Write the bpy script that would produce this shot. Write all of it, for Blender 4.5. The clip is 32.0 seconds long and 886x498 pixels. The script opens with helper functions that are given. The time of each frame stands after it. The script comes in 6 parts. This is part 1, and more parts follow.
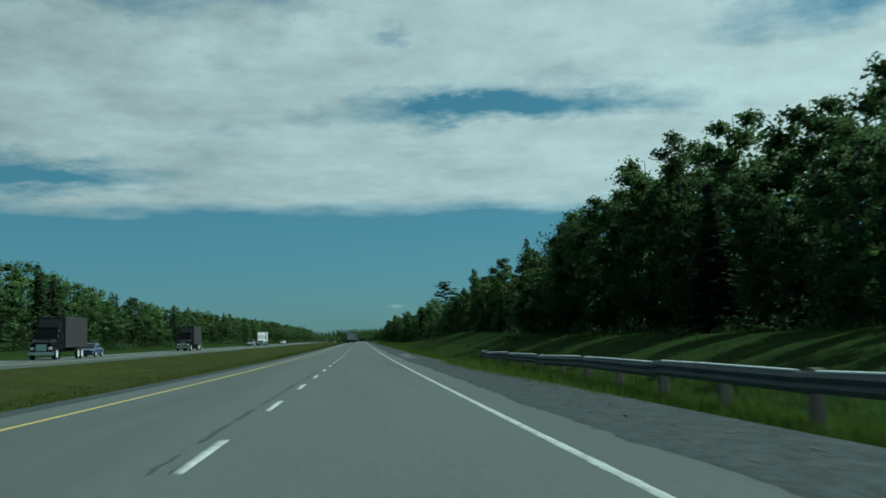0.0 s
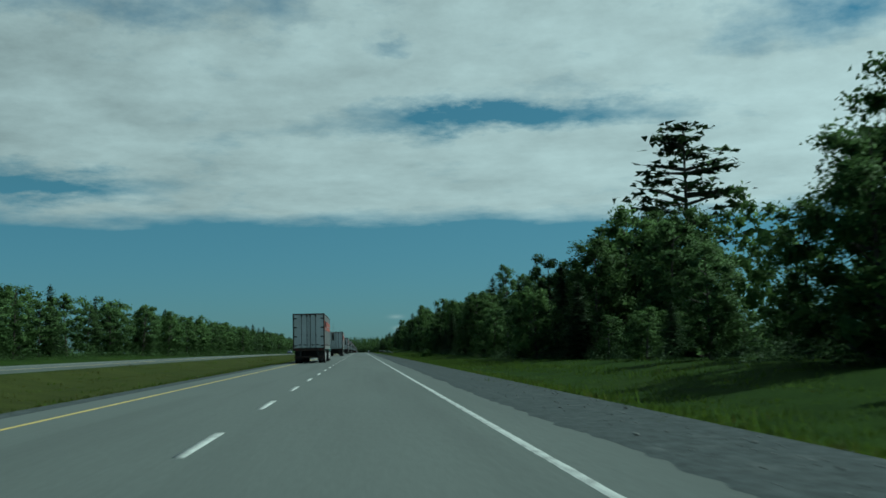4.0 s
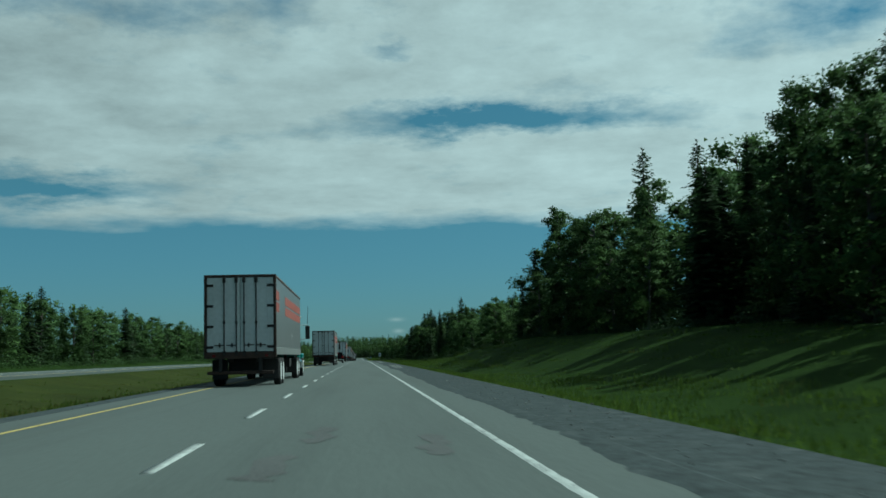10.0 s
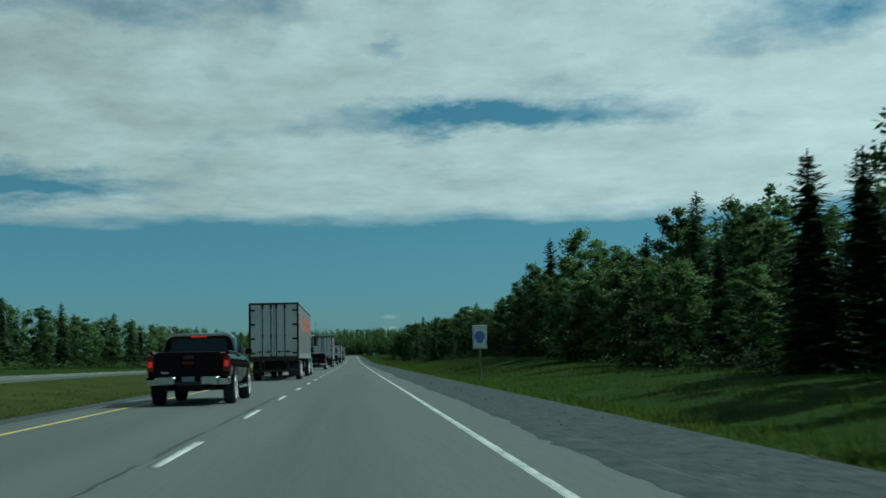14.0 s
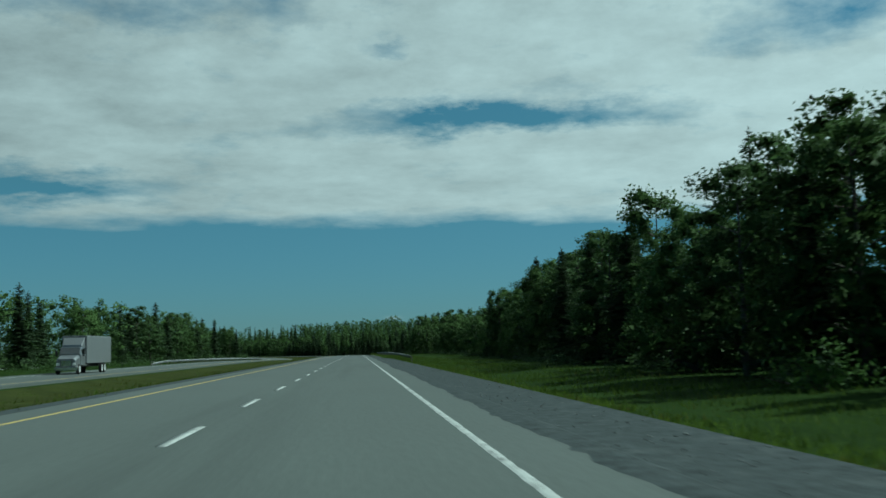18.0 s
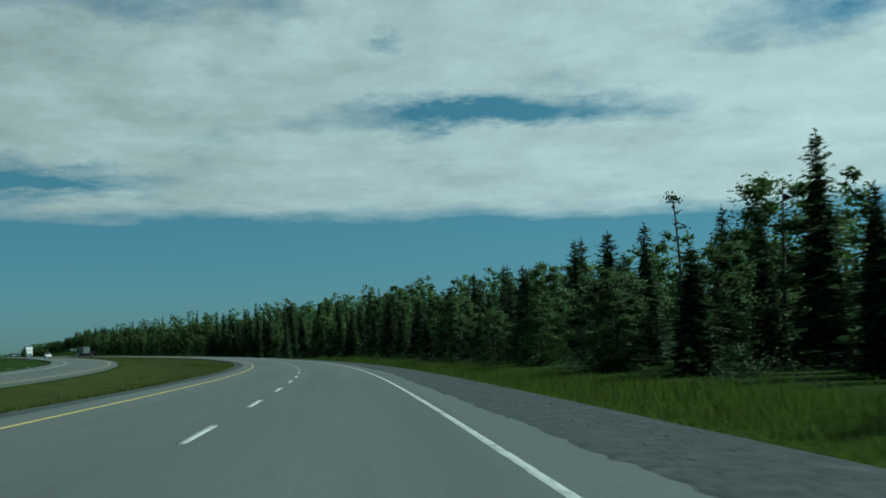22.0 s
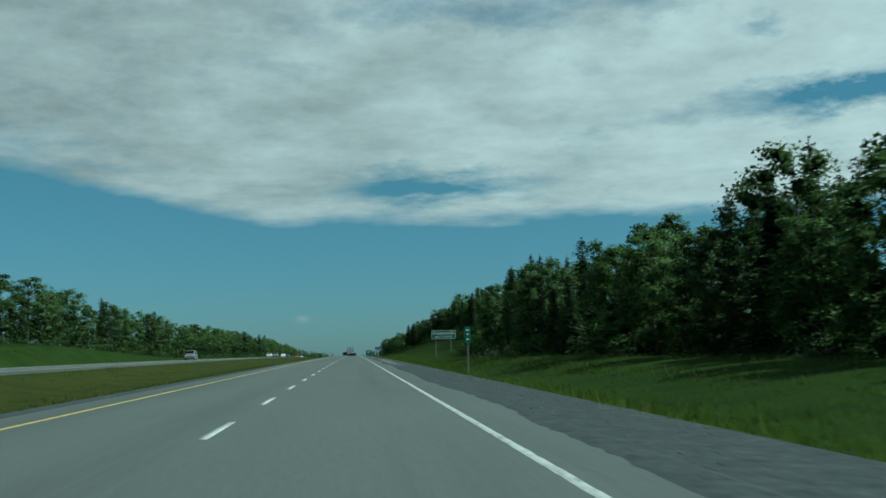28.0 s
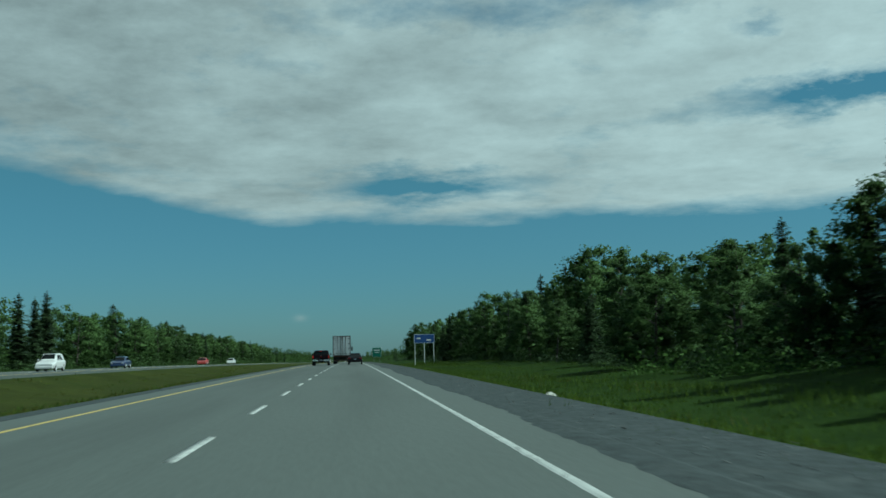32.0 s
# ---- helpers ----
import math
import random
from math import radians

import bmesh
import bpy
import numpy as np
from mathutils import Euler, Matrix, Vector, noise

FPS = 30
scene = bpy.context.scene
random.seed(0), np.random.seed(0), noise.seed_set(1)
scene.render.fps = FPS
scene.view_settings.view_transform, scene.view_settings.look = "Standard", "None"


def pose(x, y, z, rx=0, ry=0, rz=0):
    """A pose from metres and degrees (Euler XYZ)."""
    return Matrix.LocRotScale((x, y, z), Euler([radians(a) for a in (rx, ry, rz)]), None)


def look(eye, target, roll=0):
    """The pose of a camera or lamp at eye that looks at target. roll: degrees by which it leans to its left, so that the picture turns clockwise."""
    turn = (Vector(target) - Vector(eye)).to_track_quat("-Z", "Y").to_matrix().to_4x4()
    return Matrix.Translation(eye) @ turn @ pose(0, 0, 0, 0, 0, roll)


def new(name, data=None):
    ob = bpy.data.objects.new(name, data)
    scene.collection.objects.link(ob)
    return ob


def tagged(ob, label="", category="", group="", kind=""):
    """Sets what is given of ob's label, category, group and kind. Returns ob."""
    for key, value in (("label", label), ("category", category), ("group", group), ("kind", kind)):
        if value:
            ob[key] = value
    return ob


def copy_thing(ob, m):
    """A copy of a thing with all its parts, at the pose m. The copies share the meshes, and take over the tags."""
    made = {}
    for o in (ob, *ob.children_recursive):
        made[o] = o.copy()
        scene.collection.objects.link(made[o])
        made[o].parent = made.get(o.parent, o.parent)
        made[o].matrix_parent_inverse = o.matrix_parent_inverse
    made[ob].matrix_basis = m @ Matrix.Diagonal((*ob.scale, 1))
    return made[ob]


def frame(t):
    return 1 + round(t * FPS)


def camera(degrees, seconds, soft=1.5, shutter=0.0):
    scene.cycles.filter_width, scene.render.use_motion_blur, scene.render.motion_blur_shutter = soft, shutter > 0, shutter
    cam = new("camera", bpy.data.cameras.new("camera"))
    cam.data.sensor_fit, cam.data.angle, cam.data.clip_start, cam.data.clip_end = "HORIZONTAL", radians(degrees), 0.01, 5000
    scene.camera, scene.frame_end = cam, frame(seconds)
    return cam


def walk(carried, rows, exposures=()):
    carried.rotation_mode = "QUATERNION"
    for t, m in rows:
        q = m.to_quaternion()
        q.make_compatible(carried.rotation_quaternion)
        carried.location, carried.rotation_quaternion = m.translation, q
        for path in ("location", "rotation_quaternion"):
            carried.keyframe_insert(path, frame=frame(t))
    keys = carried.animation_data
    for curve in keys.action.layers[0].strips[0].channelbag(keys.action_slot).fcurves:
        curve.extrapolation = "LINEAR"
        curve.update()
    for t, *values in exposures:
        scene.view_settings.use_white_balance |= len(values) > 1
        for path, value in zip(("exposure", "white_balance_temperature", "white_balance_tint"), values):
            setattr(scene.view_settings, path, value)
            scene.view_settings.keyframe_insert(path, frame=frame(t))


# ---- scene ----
import itertools

# The whole place is laid out in road metres and drawn at this scale
K = 0.43

# ---------------------------------------------------------------- road line
STEP = 4.0
S_MIN, S_MAX = -400.0, 6000.0
_s = np.arange(S_MIN, S_MAX + STEP, STEP)
_curve = np.interp(_s, [1883, 1952, 2156, 2225], [0, 0.001266, 0.001266, 0])
_head = np.cumsum(_curve) * STEP
_x = -np.cumsum(np.sin(_head)) * STEP
_y = np.cumsum(np.cos(_head)) * STEP
_y -= np.interp(0, _s, _y)
_x -= np.interp(0, _s, _x)
_grade = np.interp(_s, [0, 60, 150, 500, 800, 1100, 1250, 1400, 1550, 1750, 1900, 2100, 2500, 2750, 2950, 3400, 4200],
                   [-0.25, 0.1, 0.5, 0.5, 0.3, 0.0, -0.4, -0.3, 0.5, 0.5, -0.2, 0.4, 0.3, 0.0, -0.6, -0.8, 0.0]) / 100
_z = np.cumsum(_grade) * STEP


def heading(s):
    """Left turn of the road at station s, in radians."""
    return float(np.interp(s, _s, _head))


def grade(s):
    return float(np.interp(s, _s, _grade))


def road_z(s):
    return np.interp(s, _s, _z)


def road_xy(s, lat):
    """World place (before scaling) at station s, lat metres right of the lane line."""
    h = np.interp(s, _s, _head)
    return np.interp(s, _s, _x) + lat * np.cos(h), np.interp(s, _s, _y) + lat * np.sin(h)


def at(s, lat, up=0.0):
    """Scaled world point over the road's own level."""
    x, y = road_xy(s, lat)
    return Vector((float(x) * K, float(y) * K, (float(road_z(s)) + up) * K))


# ---------------------------------------------------------------- camera
# seconds, station, metres right of the lane line, degrees right of the road, degrees up
DRIVE = [
    (0, 8.4, 1.59, 4.40, 5.01), (1, 92.6, 1.56, 4.94, 5.24), (2, 178.6, 1.86, 4.90, 5.37),
    (5, 434.4, 1.85, 4.30, 5.07), (6, 521.4, 1.83, 4.72, 5.25), (7, 606.4, 1.99, 4.62, 5.23),
    (8, 691.8, 1.89, 4.71, 5.07), (9, 777.2, 2.02, 4.74, 4.91), (10, 862.5, 1.99, 4.42, 5.45),
    (11, 946.9, 1.87, 4.37, 5.19), (12, 1034.2, 1.51, 4.46, 5.16), (13, 1118.8, 1.72, 4.60, 5.46),
    (14, 1203.6, 2.03, 4.77, 5.59), (17, 1458.4, 2.18, 5.01, 5.08), (18, 1544.1, 2.26, 4.59, 5.23),
    (19, 1629.6, 2.19, 4.41, 5.45), (20, 1714.8, 1.91, 4.25, 5.08), (21, 1799.4, 2.04, 4.78, 5.18),
    (22, 1885.4, 2.07, 4.81, 5.30), (23, 1970.1, 2.29, 3.97, 5.19), (24, 2056.5, 2.03, 5.23, 5.32),
    (25, 2139.9, 1.79, 4.84, 5.11), (26, 2227.1, 2.01, 4.43, 4.92), (29, 2482.8, 2.08, 4.92, 5.32),
    (30, 2568.2, 2.58, 4.81, 5.17), (31, 2652.9, 2.15, 3.95, 5.37), (32, 2742.6, 1.84, 4.91, 5.37),
]
EYE = 1.05
cam = camera(44.1, 32.0, soft=1.6, shutter=0.08)
rows = []
for t, s, lat, right, up in DRIVE:
    eye = at(s, lat, EYE)
    a, b = heading(s) - radians(right), radians(up) + math.atan(grade(s))
    way = Vector((-math.sin(a) * math.cos(b), math.cos(a) * math.cos(b), math.sin(b)))
    rows.append((t, look(eye, eye + way * 50, -1.26)))
walk(cam, rows, [(0, -0.04, 5550, -20), (1, -0.16, 5550, -20), (7, -0.13, 5550, -20), (10, -0.06, 5550, -20), (22, -0.1, 5550, -20), (25, 0.0, 5550, -20), (26, 0.05, 5550, -20), (29, 0.13, 5550, -20), (30, 0.06, 5550, -20), (31, -0.02, 5550, -20), (32, 0.0, 5550, -20)])

# ---------------------------------------------------------------- sky and sun
SUN_ELEV, SUN_AZ = radians(47), radians(80)      # azimuth to the right of the first stretch of road


def build_world():
    world = bpy.data.worlds.new("sky")
    scene.world = world
    world.use_nodes = True
    nt = world.node_tree
    nt.nodes.clear()

    def math_node(op, a, b=None, c=None, clamp=False):
        n = nt.nodes.new("ShaderNodeMath")
        n.operation = op
        n.use_clamp = clamp
        for i, v in enumerate((a, b, c)):
            if v is None:
                continue
            if isinstance(v, (int, float)):
                n.inputs[i].default_value = v
            else:
                nt.links.new(v, n.inputs[i])
        return n.outputs[0]

    sky = nt.nodes.new("ShaderNodeTexSky")
    sky.sky_type = "NISHITA"
    sky.sun_disc = False
    sky.sun_elevation = SUN_ELEV
    sky.sun_rotation = SUN_AZ
    sky.altitude = 50
    sky.air_density = 1.0
    sky.dust_density = 0.3
    sky.ozone_density = 1.6
    co = nt.nodes.new("ShaderNodeTexCoord")
    sep = nt.nodes.new("ShaderNodeSeparateXYZ")
    nt.links.new(co.outputs["Generated"], sep.inputs[0])
    x, y, z = sep.outputs
    az = math_node("MULTIPLY", math_node("ARCTAN2", x, y), 57.2958)
    el = math_node("MULTIPLY", math_node("ARCSINE", z), 57.2958)
    # the deck seen from below: flatter and closer set towards the horizon
    comb = nt.nodes.new("ShaderNodeCombineXYZ")
    nt.links.new(math_node("MULTIPLY", az, 0.13), comb.inputs[0])
    nt.links.new(math_node("MULTIPLY", math_node("LOGARITHM", math_node("ADD", math_node("MAXIMUM", el, 0.0), 3.0), 2.718), 5.5), comb.inputs[1])

    def noise_tex(scale, detail, rough, offset=0.0):
        n = nt.nodes.new("ShaderNodeTexNoise")
        m = nt.nodes.new("ShaderNodeMapping")
        m.inputs["Location"].default_value = (offset, offset * 0.7, 0)
        m.inputs["Scale"].default_value = (1.0, 1.0, 1.0)
        nt.links.new(comb.outputs[0], m.inputs[0])
        nt.links.new(m.outputs[0], n.inputs["Vector"])
        n.inputs["Scale"].default_value = scale
        n.inputs["Detail"].default_value = detail
        n.inputs["Roughness"].default_value = rough
        return n.outputs["Fac"]

    big = noise_tex(0.8, 8, 0.55)
    fine = noise_tex(2.6, 8, 0.62, 7.3)
    # the deck of cloud ends about seven degrees above the horizon
    edge = math_node("ADD", 6.7, math_node("MULTIPLY", math_node("MAXIMUM", math_node("SUBTRACT", -24.0, az), 0.0), 0.2))
    ragged = math_node("MULTIPLY", math_node("SUBTRACT", noise_tex(1.1, 7, 0.62, 3.1), 0.5), 2.2)
    deck = math_node("MULTIPLY", math_node("SUBTRACT", math_node("SUBTRACT", el, edge), ragged), 1.1, clamp=True)
    open_sky = 0.0
    warp = math_node("MULTIPLY", math_node("SUBTRACT", noise_tex(1.3, 8, 0.65, 5.0), 0.5), 3.4)
    # clear gaps in the deck: azimuth, elevation, half width, half height, depth
    for gaz, gel, gw, gh, depth in ((8.0, 12.2, 8.5, 0.75, 0.85), (-15.5, 8.7, 5.2, 0.95, 0.85), (-11.0, 17.8, 9.0, 1.4, 0.55),
                                    (25.0, 16.5, 7.0, 1.6, 0.45), (2.0, 15.8, 1.2, 0.5, 0.45), (-40.0, 10.0, 12.0, 1.5, 0.4)):
        du = math_node("DIVIDE", math_node("SUBTRACT", az, gaz), gw)
        dv = math_node("DIVIDE", math_node("SUBTRACT", math_node("ADD", el, warp), gel), gh)
        r2 = math_node("ADD", math_node("MULTIPLY", du, du), math_node("MULTIPLY", dv, dv))
        gap = math_node("MULTIPLY", math_node("POWER", 2.718, math_node("MULTIPLY", r2, -1.0)), depth)
        open_sky = math_node("ADD", open_sky, gap)
    shade = math_node("ADD", 0.42, math_node("MULTIPLY", math_node("MAXIMUM", el, 0.0), 0.011))
    clear = nt.nodes.new("ShaderNodeMix")
    clear.data_type, clear.blend_type = "RGBA", "MULTIPLY"
    clear.inputs["Factor"].default_value = 1.0
    toned = nt.nodes.new("ShaderNodeCombineColor")
    low = math_node("SUBTRACT", 1.0, math_node("MULTIPLY", math_node("MAXIMUM", el, 0.0), 0.1), clamp=True)
    for i, (k, near) in enumerate(((0.66, -0.08), (0.97, -0.05), (0.97, 0.36))):
        nt.links.new(math_node("MINIMUM", math_node("MULTIPLY", shade, math_node("ADD", k, math_node("MULTIPLY", low, near))), 1.0), toned.inputs[i])
    nt.links.new(sky.outputs[0], clear.inputs["A"])
    nt.links.new(toned.outputs[0], clear.inputs["B"])
    cover = math_node("ADD", math_node("MULTIPLY", math_node("SUBTRACT", big, 0.5), 1.3),
                      math_node("MULTIPLY", math_node("SUBTRACT", fine, 0.5), 0.9))
    cover = math_node("SUBTRACT", math_node("ADD", cover, 1.0), math_node("MULTIPLY", open_sky, 1.25))
    cover = math_node("MULTIPLY", math_node("SUBTRACT", cover, 0.12), 1.35, clamp=True)
    cover = math_node("MULTIPLY", cover, deck)
    # two small clouds low in the clear band
    for waz, wel, ww, wh in ((1.9, 1.95, 0.34, 0.09), (2.0, 1.35, 0.26, 0.1), (-22.4, 1.9, 0.3, 0.16)):
        du = math_node("DIVIDE", math_node("SUBTRACT", az, waz), ww)
        dv = math_node("DIVIDE", math_node("SUBTRACT", el, wel), wh)
        r2 = math_node("ADD", math_node("MULTIPLY", du, du), math_node("MULTIPLY", dv, dv))
        cover = math_node("MAXIMUM", cover, math_node("MULTIPLY", math_node("POWER", 2.718, math_node("MULTIPLY", r2, -1.0)), 0.4))
    # brightness of the cloud: thicker parts greyer
    lum = math_node("ADD", 5.4, math_node("MULTIPLY", math_node("SUBTRACT", noise_tex(1.25, 9, 0.64, 11.0), 0.5), 5.4))
    lum = math_node("ADD", lum, math_node("MULTIPLY", math_node("MINIMUM", az, 30.0), 0.05))
    cloud = nt.nodes.new("ShaderNodeCombineColor")
    for i, k in enumerate((0.93, 0.98, 1.0)):
        nt.links.new(math_node("MULTIPLY", lum, k), cloud.inputs[i])
    mix = nt.nodes.new("ShaderNodeMix")
    mix.data_type = "RGBA"
    nt.links.new(math_node("MULTIPLY", cover, 0.93), mix.inputs["Factor"])
    nt.links.new(clear.outputs["Result"], mix.inputs["A"])
    nt.links.new(cloud.outputs[0], mix.inputs["B"])
    bg = nt.nodes.new("ShaderNodeBackground")
    bg.inputs["Strength"].default_value = 0.1
    nt.links.new(mix.outputs["Result"], bg.inputs["Color"])
    out = nt.nodes.new("ShaderNodeOutputWorld")
    nt.links.new(bg.outputs[0], out.inputs["Surface"])


build_world()
sun_data = bpy.data.lights.new("sun", "SUN")
sun_data.energy = 4.4
sun_data.angle = radians(0.55)
sun_data.color = (1.0, 0.96, 0.9)
sun = new("sun", sun_data)
_toward = Vector((math.sin(SUN_AZ) * math.cos(SUN_ELEV), math.cos(SUN_AZ) * math.cos(SUN_ELEV), math.sin(SUN_ELEV)))
sun.matrix_world = look(_toward * 300, (0, 0, 0))


# ---------------------------------------------------------------- materials
def material(name, base, rough=0.7, metal=0.0, vary=0.25, scale=3.0, fine=30.0, bump=0.2, tint=None, spec=0.4, random_amount=0.0, coat=0.0, stretch=None, island=False, uv=False, wash=None):
    """A surface with two scales of variation, bump and, if asked, a random change from piece to piece."""
    m = bpy.data.materials.new(name)
    m.use_nodes = True
    nt = m.node_tree
    bs = nt.nodes["Principled BSDF"]
    bs.inputs["Roughness"].default_value = rough
    bs.inputs["Metallic"].default_value = metal
    bs.inputs["Specular IOR Level"].default_value = spec
    bs.inputs["Coat Weight"].default_value = coat
    co = nt.nodes.new("ShaderNodeTexCoord")
    src = co.outputs["UV" if uv else "Object"]
    if stretch:
        mp = nt.nodes.new("ShaderNodeMapping")
        mp.inputs["Scale"].default_value = stretch
        nt.links.new(src, mp.inputs[0])
        src = mp.outputs[0]
    n1 = nt.nodes.new("ShaderNodeTexNoise")
    n1.inputs["Scale"].default_value = scale / K
    n1.inputs["Detail"].default_value = 5
    n2 = nt.nodes.new("ShaderNodeTexNoise")
    n2.inputs["Scale"].default_value = fine / K
    n2.inputs["Detail"].default_value = 3
    nt.links.new(src, n1.inputs["Vector"])
    nt.links.new(src, n2.inputs["Vector"])
    add = nt.nodes.new("ShaderNodeMath")
    add.operation = "ADD"
    nt.links.new(n1.outputs["Fac"], add.inputs[0])
    nt.links.new(n2.outputs["Fac"], add.inputs[1])
    ramp = nt.nodes.new("ShaderNodeMapRange")
    ramp.inputs["From Min"].default_value = 0.65
    ramp.inputs["From Max"].default_value = 1.35
    nt.links.new(add.outputs[0], ramp.inputs["Value"])
    mix = nt.nodes.new("ShaderNodeMix")
    mix.data_type = "RGBA"
    other = tint or tuple(c * (1 - vary) for c in base)
    light = tuple(min(1, c * (1 + vary)) for c in base)
    mix.inputs["A"].default_value = (*other, 1)
    mix.inputs["B"].default_value = (*light, 1)
    nt.links.new(ramp.outputs[0], mix.inputs["Factor"])
    col = mix.outputs["Result"]
    if wash:
        # worn or washed streaks: colour, scale, share, stretch
        wc, ws, share, wst = wash
        wm = nt.nodes.new("ShaderNodeMapping")
        wm.inputs["Scale"].default_value = wst
        nt.links.new(co.outputs["UV" if uv else "Object"], wm.inputs[0])
        wn = nt.nodes.new("ShaderNodeTexNoise")
        wn.inputs["Scale"].default_value = ws / K
        wn.inputs["Detail"].default_value = 8
        wn.inputs["Roughness"].default_value = 0.7
        nt.links.new(wm.outputs[0], wn.inputs["Vector"])
        wr = nt.nodes.new("ShaderNodeMapRange")
        wr.inputs["From Min"].default_value = 1 - share
        wr.inputs["From Max"].default_value = 1 - share + 0.16
        nt.links.new(wn.outputs["Fac"], wr.inputs["Value"])
        wx = nt.nodes.new("ShaderNodeMix")
        wx.data_type = "RGBA"
        wx.inputs["B"].default_value = (*wc, 1)
        nt.links.new(wr.outputs[0], wx.inputs["Factor"])
        nt.links.new(col, wx.inputs["A"])
        col = wx.outputs["Result"]
    if random_amount:
        if island:
            rnd = nt.nodes.new("ShaderNodeNewGeometry").outputs["Random Per Island"]
        else:
            rnd = nt.nodes.new("ShaderNodeObjectInfo").outputs["Random"]
        mr = nt.nodes.new("ShaderNodeMapRange")
        mr.inputs["To Min"].default_value = 1 - random_amount
        mr.inputs["To Max"].default_value = 1 + random_amount
        nt.links.new(rnd, mr.inputs["Value"])
        hsv = nt.nodes.new("ShaderNodeHueSaturation")
        nt.links.new(mr.outputs[0], hsv.inputs["Value"])
        nt.links.new(col, hsv.inputs["Color"])
        col = hsv.outputs[0]
    nt.links.new(col, bs.inputs["Base Color"])
    if bump:
        b = nt.nodes.new("ShaderNodeBump")
        b.inputs["Strength"].default_value = bump
        b.inputs["Distance"].default_value = 0.02 * K
        nt.links.new(n2.outputs["Fac"], b.inputs["Height"])
        nt.links.new(b.outputs[0], bs.inputs["Normal"])
    return m


def leafy(name, base, vary=0.2, through_light=0.35, random_amount=0.22):
    """Foliage: a matt face that lets some light through, different from leaf to leaf and tree to tree."""
    m = bpy.data.materials.new(name)
    m.use_nodes = True
    nt = m.node_tree
    nt.nodes.clear()
    geo = nt.nodes.new("ShaderNodeNewGeometry")
    info = nt.nodes.new("ShaderNodeObjectInfo")
    mix = nt.nodes.new("ShaderNodeMix")
    mix.data_type = "RGBA"
    mix.inputs["A"].default_value = (*[c * (1 - vary) for c in base], 1)
    mix.inputs["B"].default_value = (base[0] * (1 + vary * 1.2), base[1] * (1 + vary), base[2] * (1 + vary * 0.6), 1)
    nt.links.new(geo.outputs["Random Per Island"], mix.inputs["Factor"])
    mr = nt.nodes.new("ShaderNodeMapRange")
    mr.inputs["To Min"].default_value = 1 - random_amount
    mr.inputs["To Max"].default_value = 1 + random_amount
    nt.links.new(info.outputs["Random"], mr.inputs["Value"])
    hsv = nt.nodes.new("ShaderNodeHueSaturation")
    nt.links.new(mix.outputs["Result"], hsv.inputs["Color"])
    nt.links.new(mr.outputs[0], hsv.inputs["Value"])
    dif = nt.nodes.new("ShaderNodeBsdfPrincipled")
    dif.inputs["Roughness"].default_value = 0.6
    dif.inputs["Specular IOR Level"].default_value = 0.06
    tr = nt.nodes.new("ShaderNodeBsdfTranslucent")
    nt.links.new(hsv.outputs[0], dif.inputs["Base Color"])
    nt.links.new(hsv.outputs[0], tr.inputs["Color"])
    ms = nt.nodes.new("ShaderNodeMixShader")
    ms.inputs[0].default_value = through_light
    nt.links.new(dif.outputs[0], ms.inputs[1])
    nt.links.new(tr.outputs[0], ms.inputs[2])
    out = nt.nodes.new("ShaderNodeOutputMaterial")
    nt.links.new(ms.outputs[0], out.inputs["Surface"])
    return m


ASPHALT = material("asphalt", (0.083, 0.096, 0.0915), 0.85, vary=0.08, scale=0.5, fine=11, bump=0.25, stretch=(1, 0.2, 1), spec=0.2, uv=True, wash=((0.066, 0.076, 0.073), 0.16, 0.52, (2.2, 0.07, 1)))
GRAVEL = material("gravel", (0.048, 0.057, 0.0592), 0.95, vary=0.45, scale=3.2, fine=9, bump=0.55, spec=0.05, uv=True, wash=((0.076, 0.086, 0.087), 1.8, 0.47, (1, 0.8, 1)))
GRASS_GROUND = material("meadow_ground", (0.0178, 0.0322, 0.0064), 0.95, vary=0.45, scale=0.3, fine=6.0, bump=1.0, tint=(0.0105, 0.021, 0.0048), spec=0.02, wash=((0.026, 0.038, 0.008), 0.035, 0.42, (1, 1, 1)))
MEDIAN_GROUND = material("dry_median_ground", (0.031, 0.0375, 0.0095), 0.95, vary=0.4, scale=0.3, fine=6.0, bump=1.0, tint=(0.019, 0.025, 0.007), spec=0.02, wash=((0.026, 0.036, 0.009), 0.05, 0.46, (1, 1, 1)))
WHITE_PAINT = material("white_road_paint", (0.38, 0.4, 0.39), 0.7, vary=0.2, scale=2, fine=18, bump=0.2, wash=((0.13, 0.135, 0.132), 6.0, 0.5, (1, 0.5, 1)))
YELLOW_PAINT = material("yellow_road_paint", (0.39, 0.3, 0.09), 0.7, vary=0.2, scale=2, fine=18, bump=0.2, wash=((0.13, 0.125, 0.1), 4.5, 0.43, (1, 0.6, 1)))
BARK = material("bark", (0.065, 0.055, 0.045), 0.95, vary=0.4, scale=1.5, fine=9, bump=0.8)
PALE_BARK = material("pale_bark", (0.065, 0.063, 0.056), 0.9, vary=0.4, scale=1.5, fine=9, bump=0.5)
NEEDLES = leafy("spruce_needles", (0.045, 0.073, 0.034), through_light=0.2)
PINE_NEEDLES = leafy("pine_needles", (0.03, 0.05, 0.021), through_light=0.15)
LEAVES = leafy("broad_leaves", (0.066, 0.113, 0.037), through_light=0.3)
LEAVES_DARK = leafy("dark_leaves", (0.056, 0.096, 0.034), through_light=0.26)
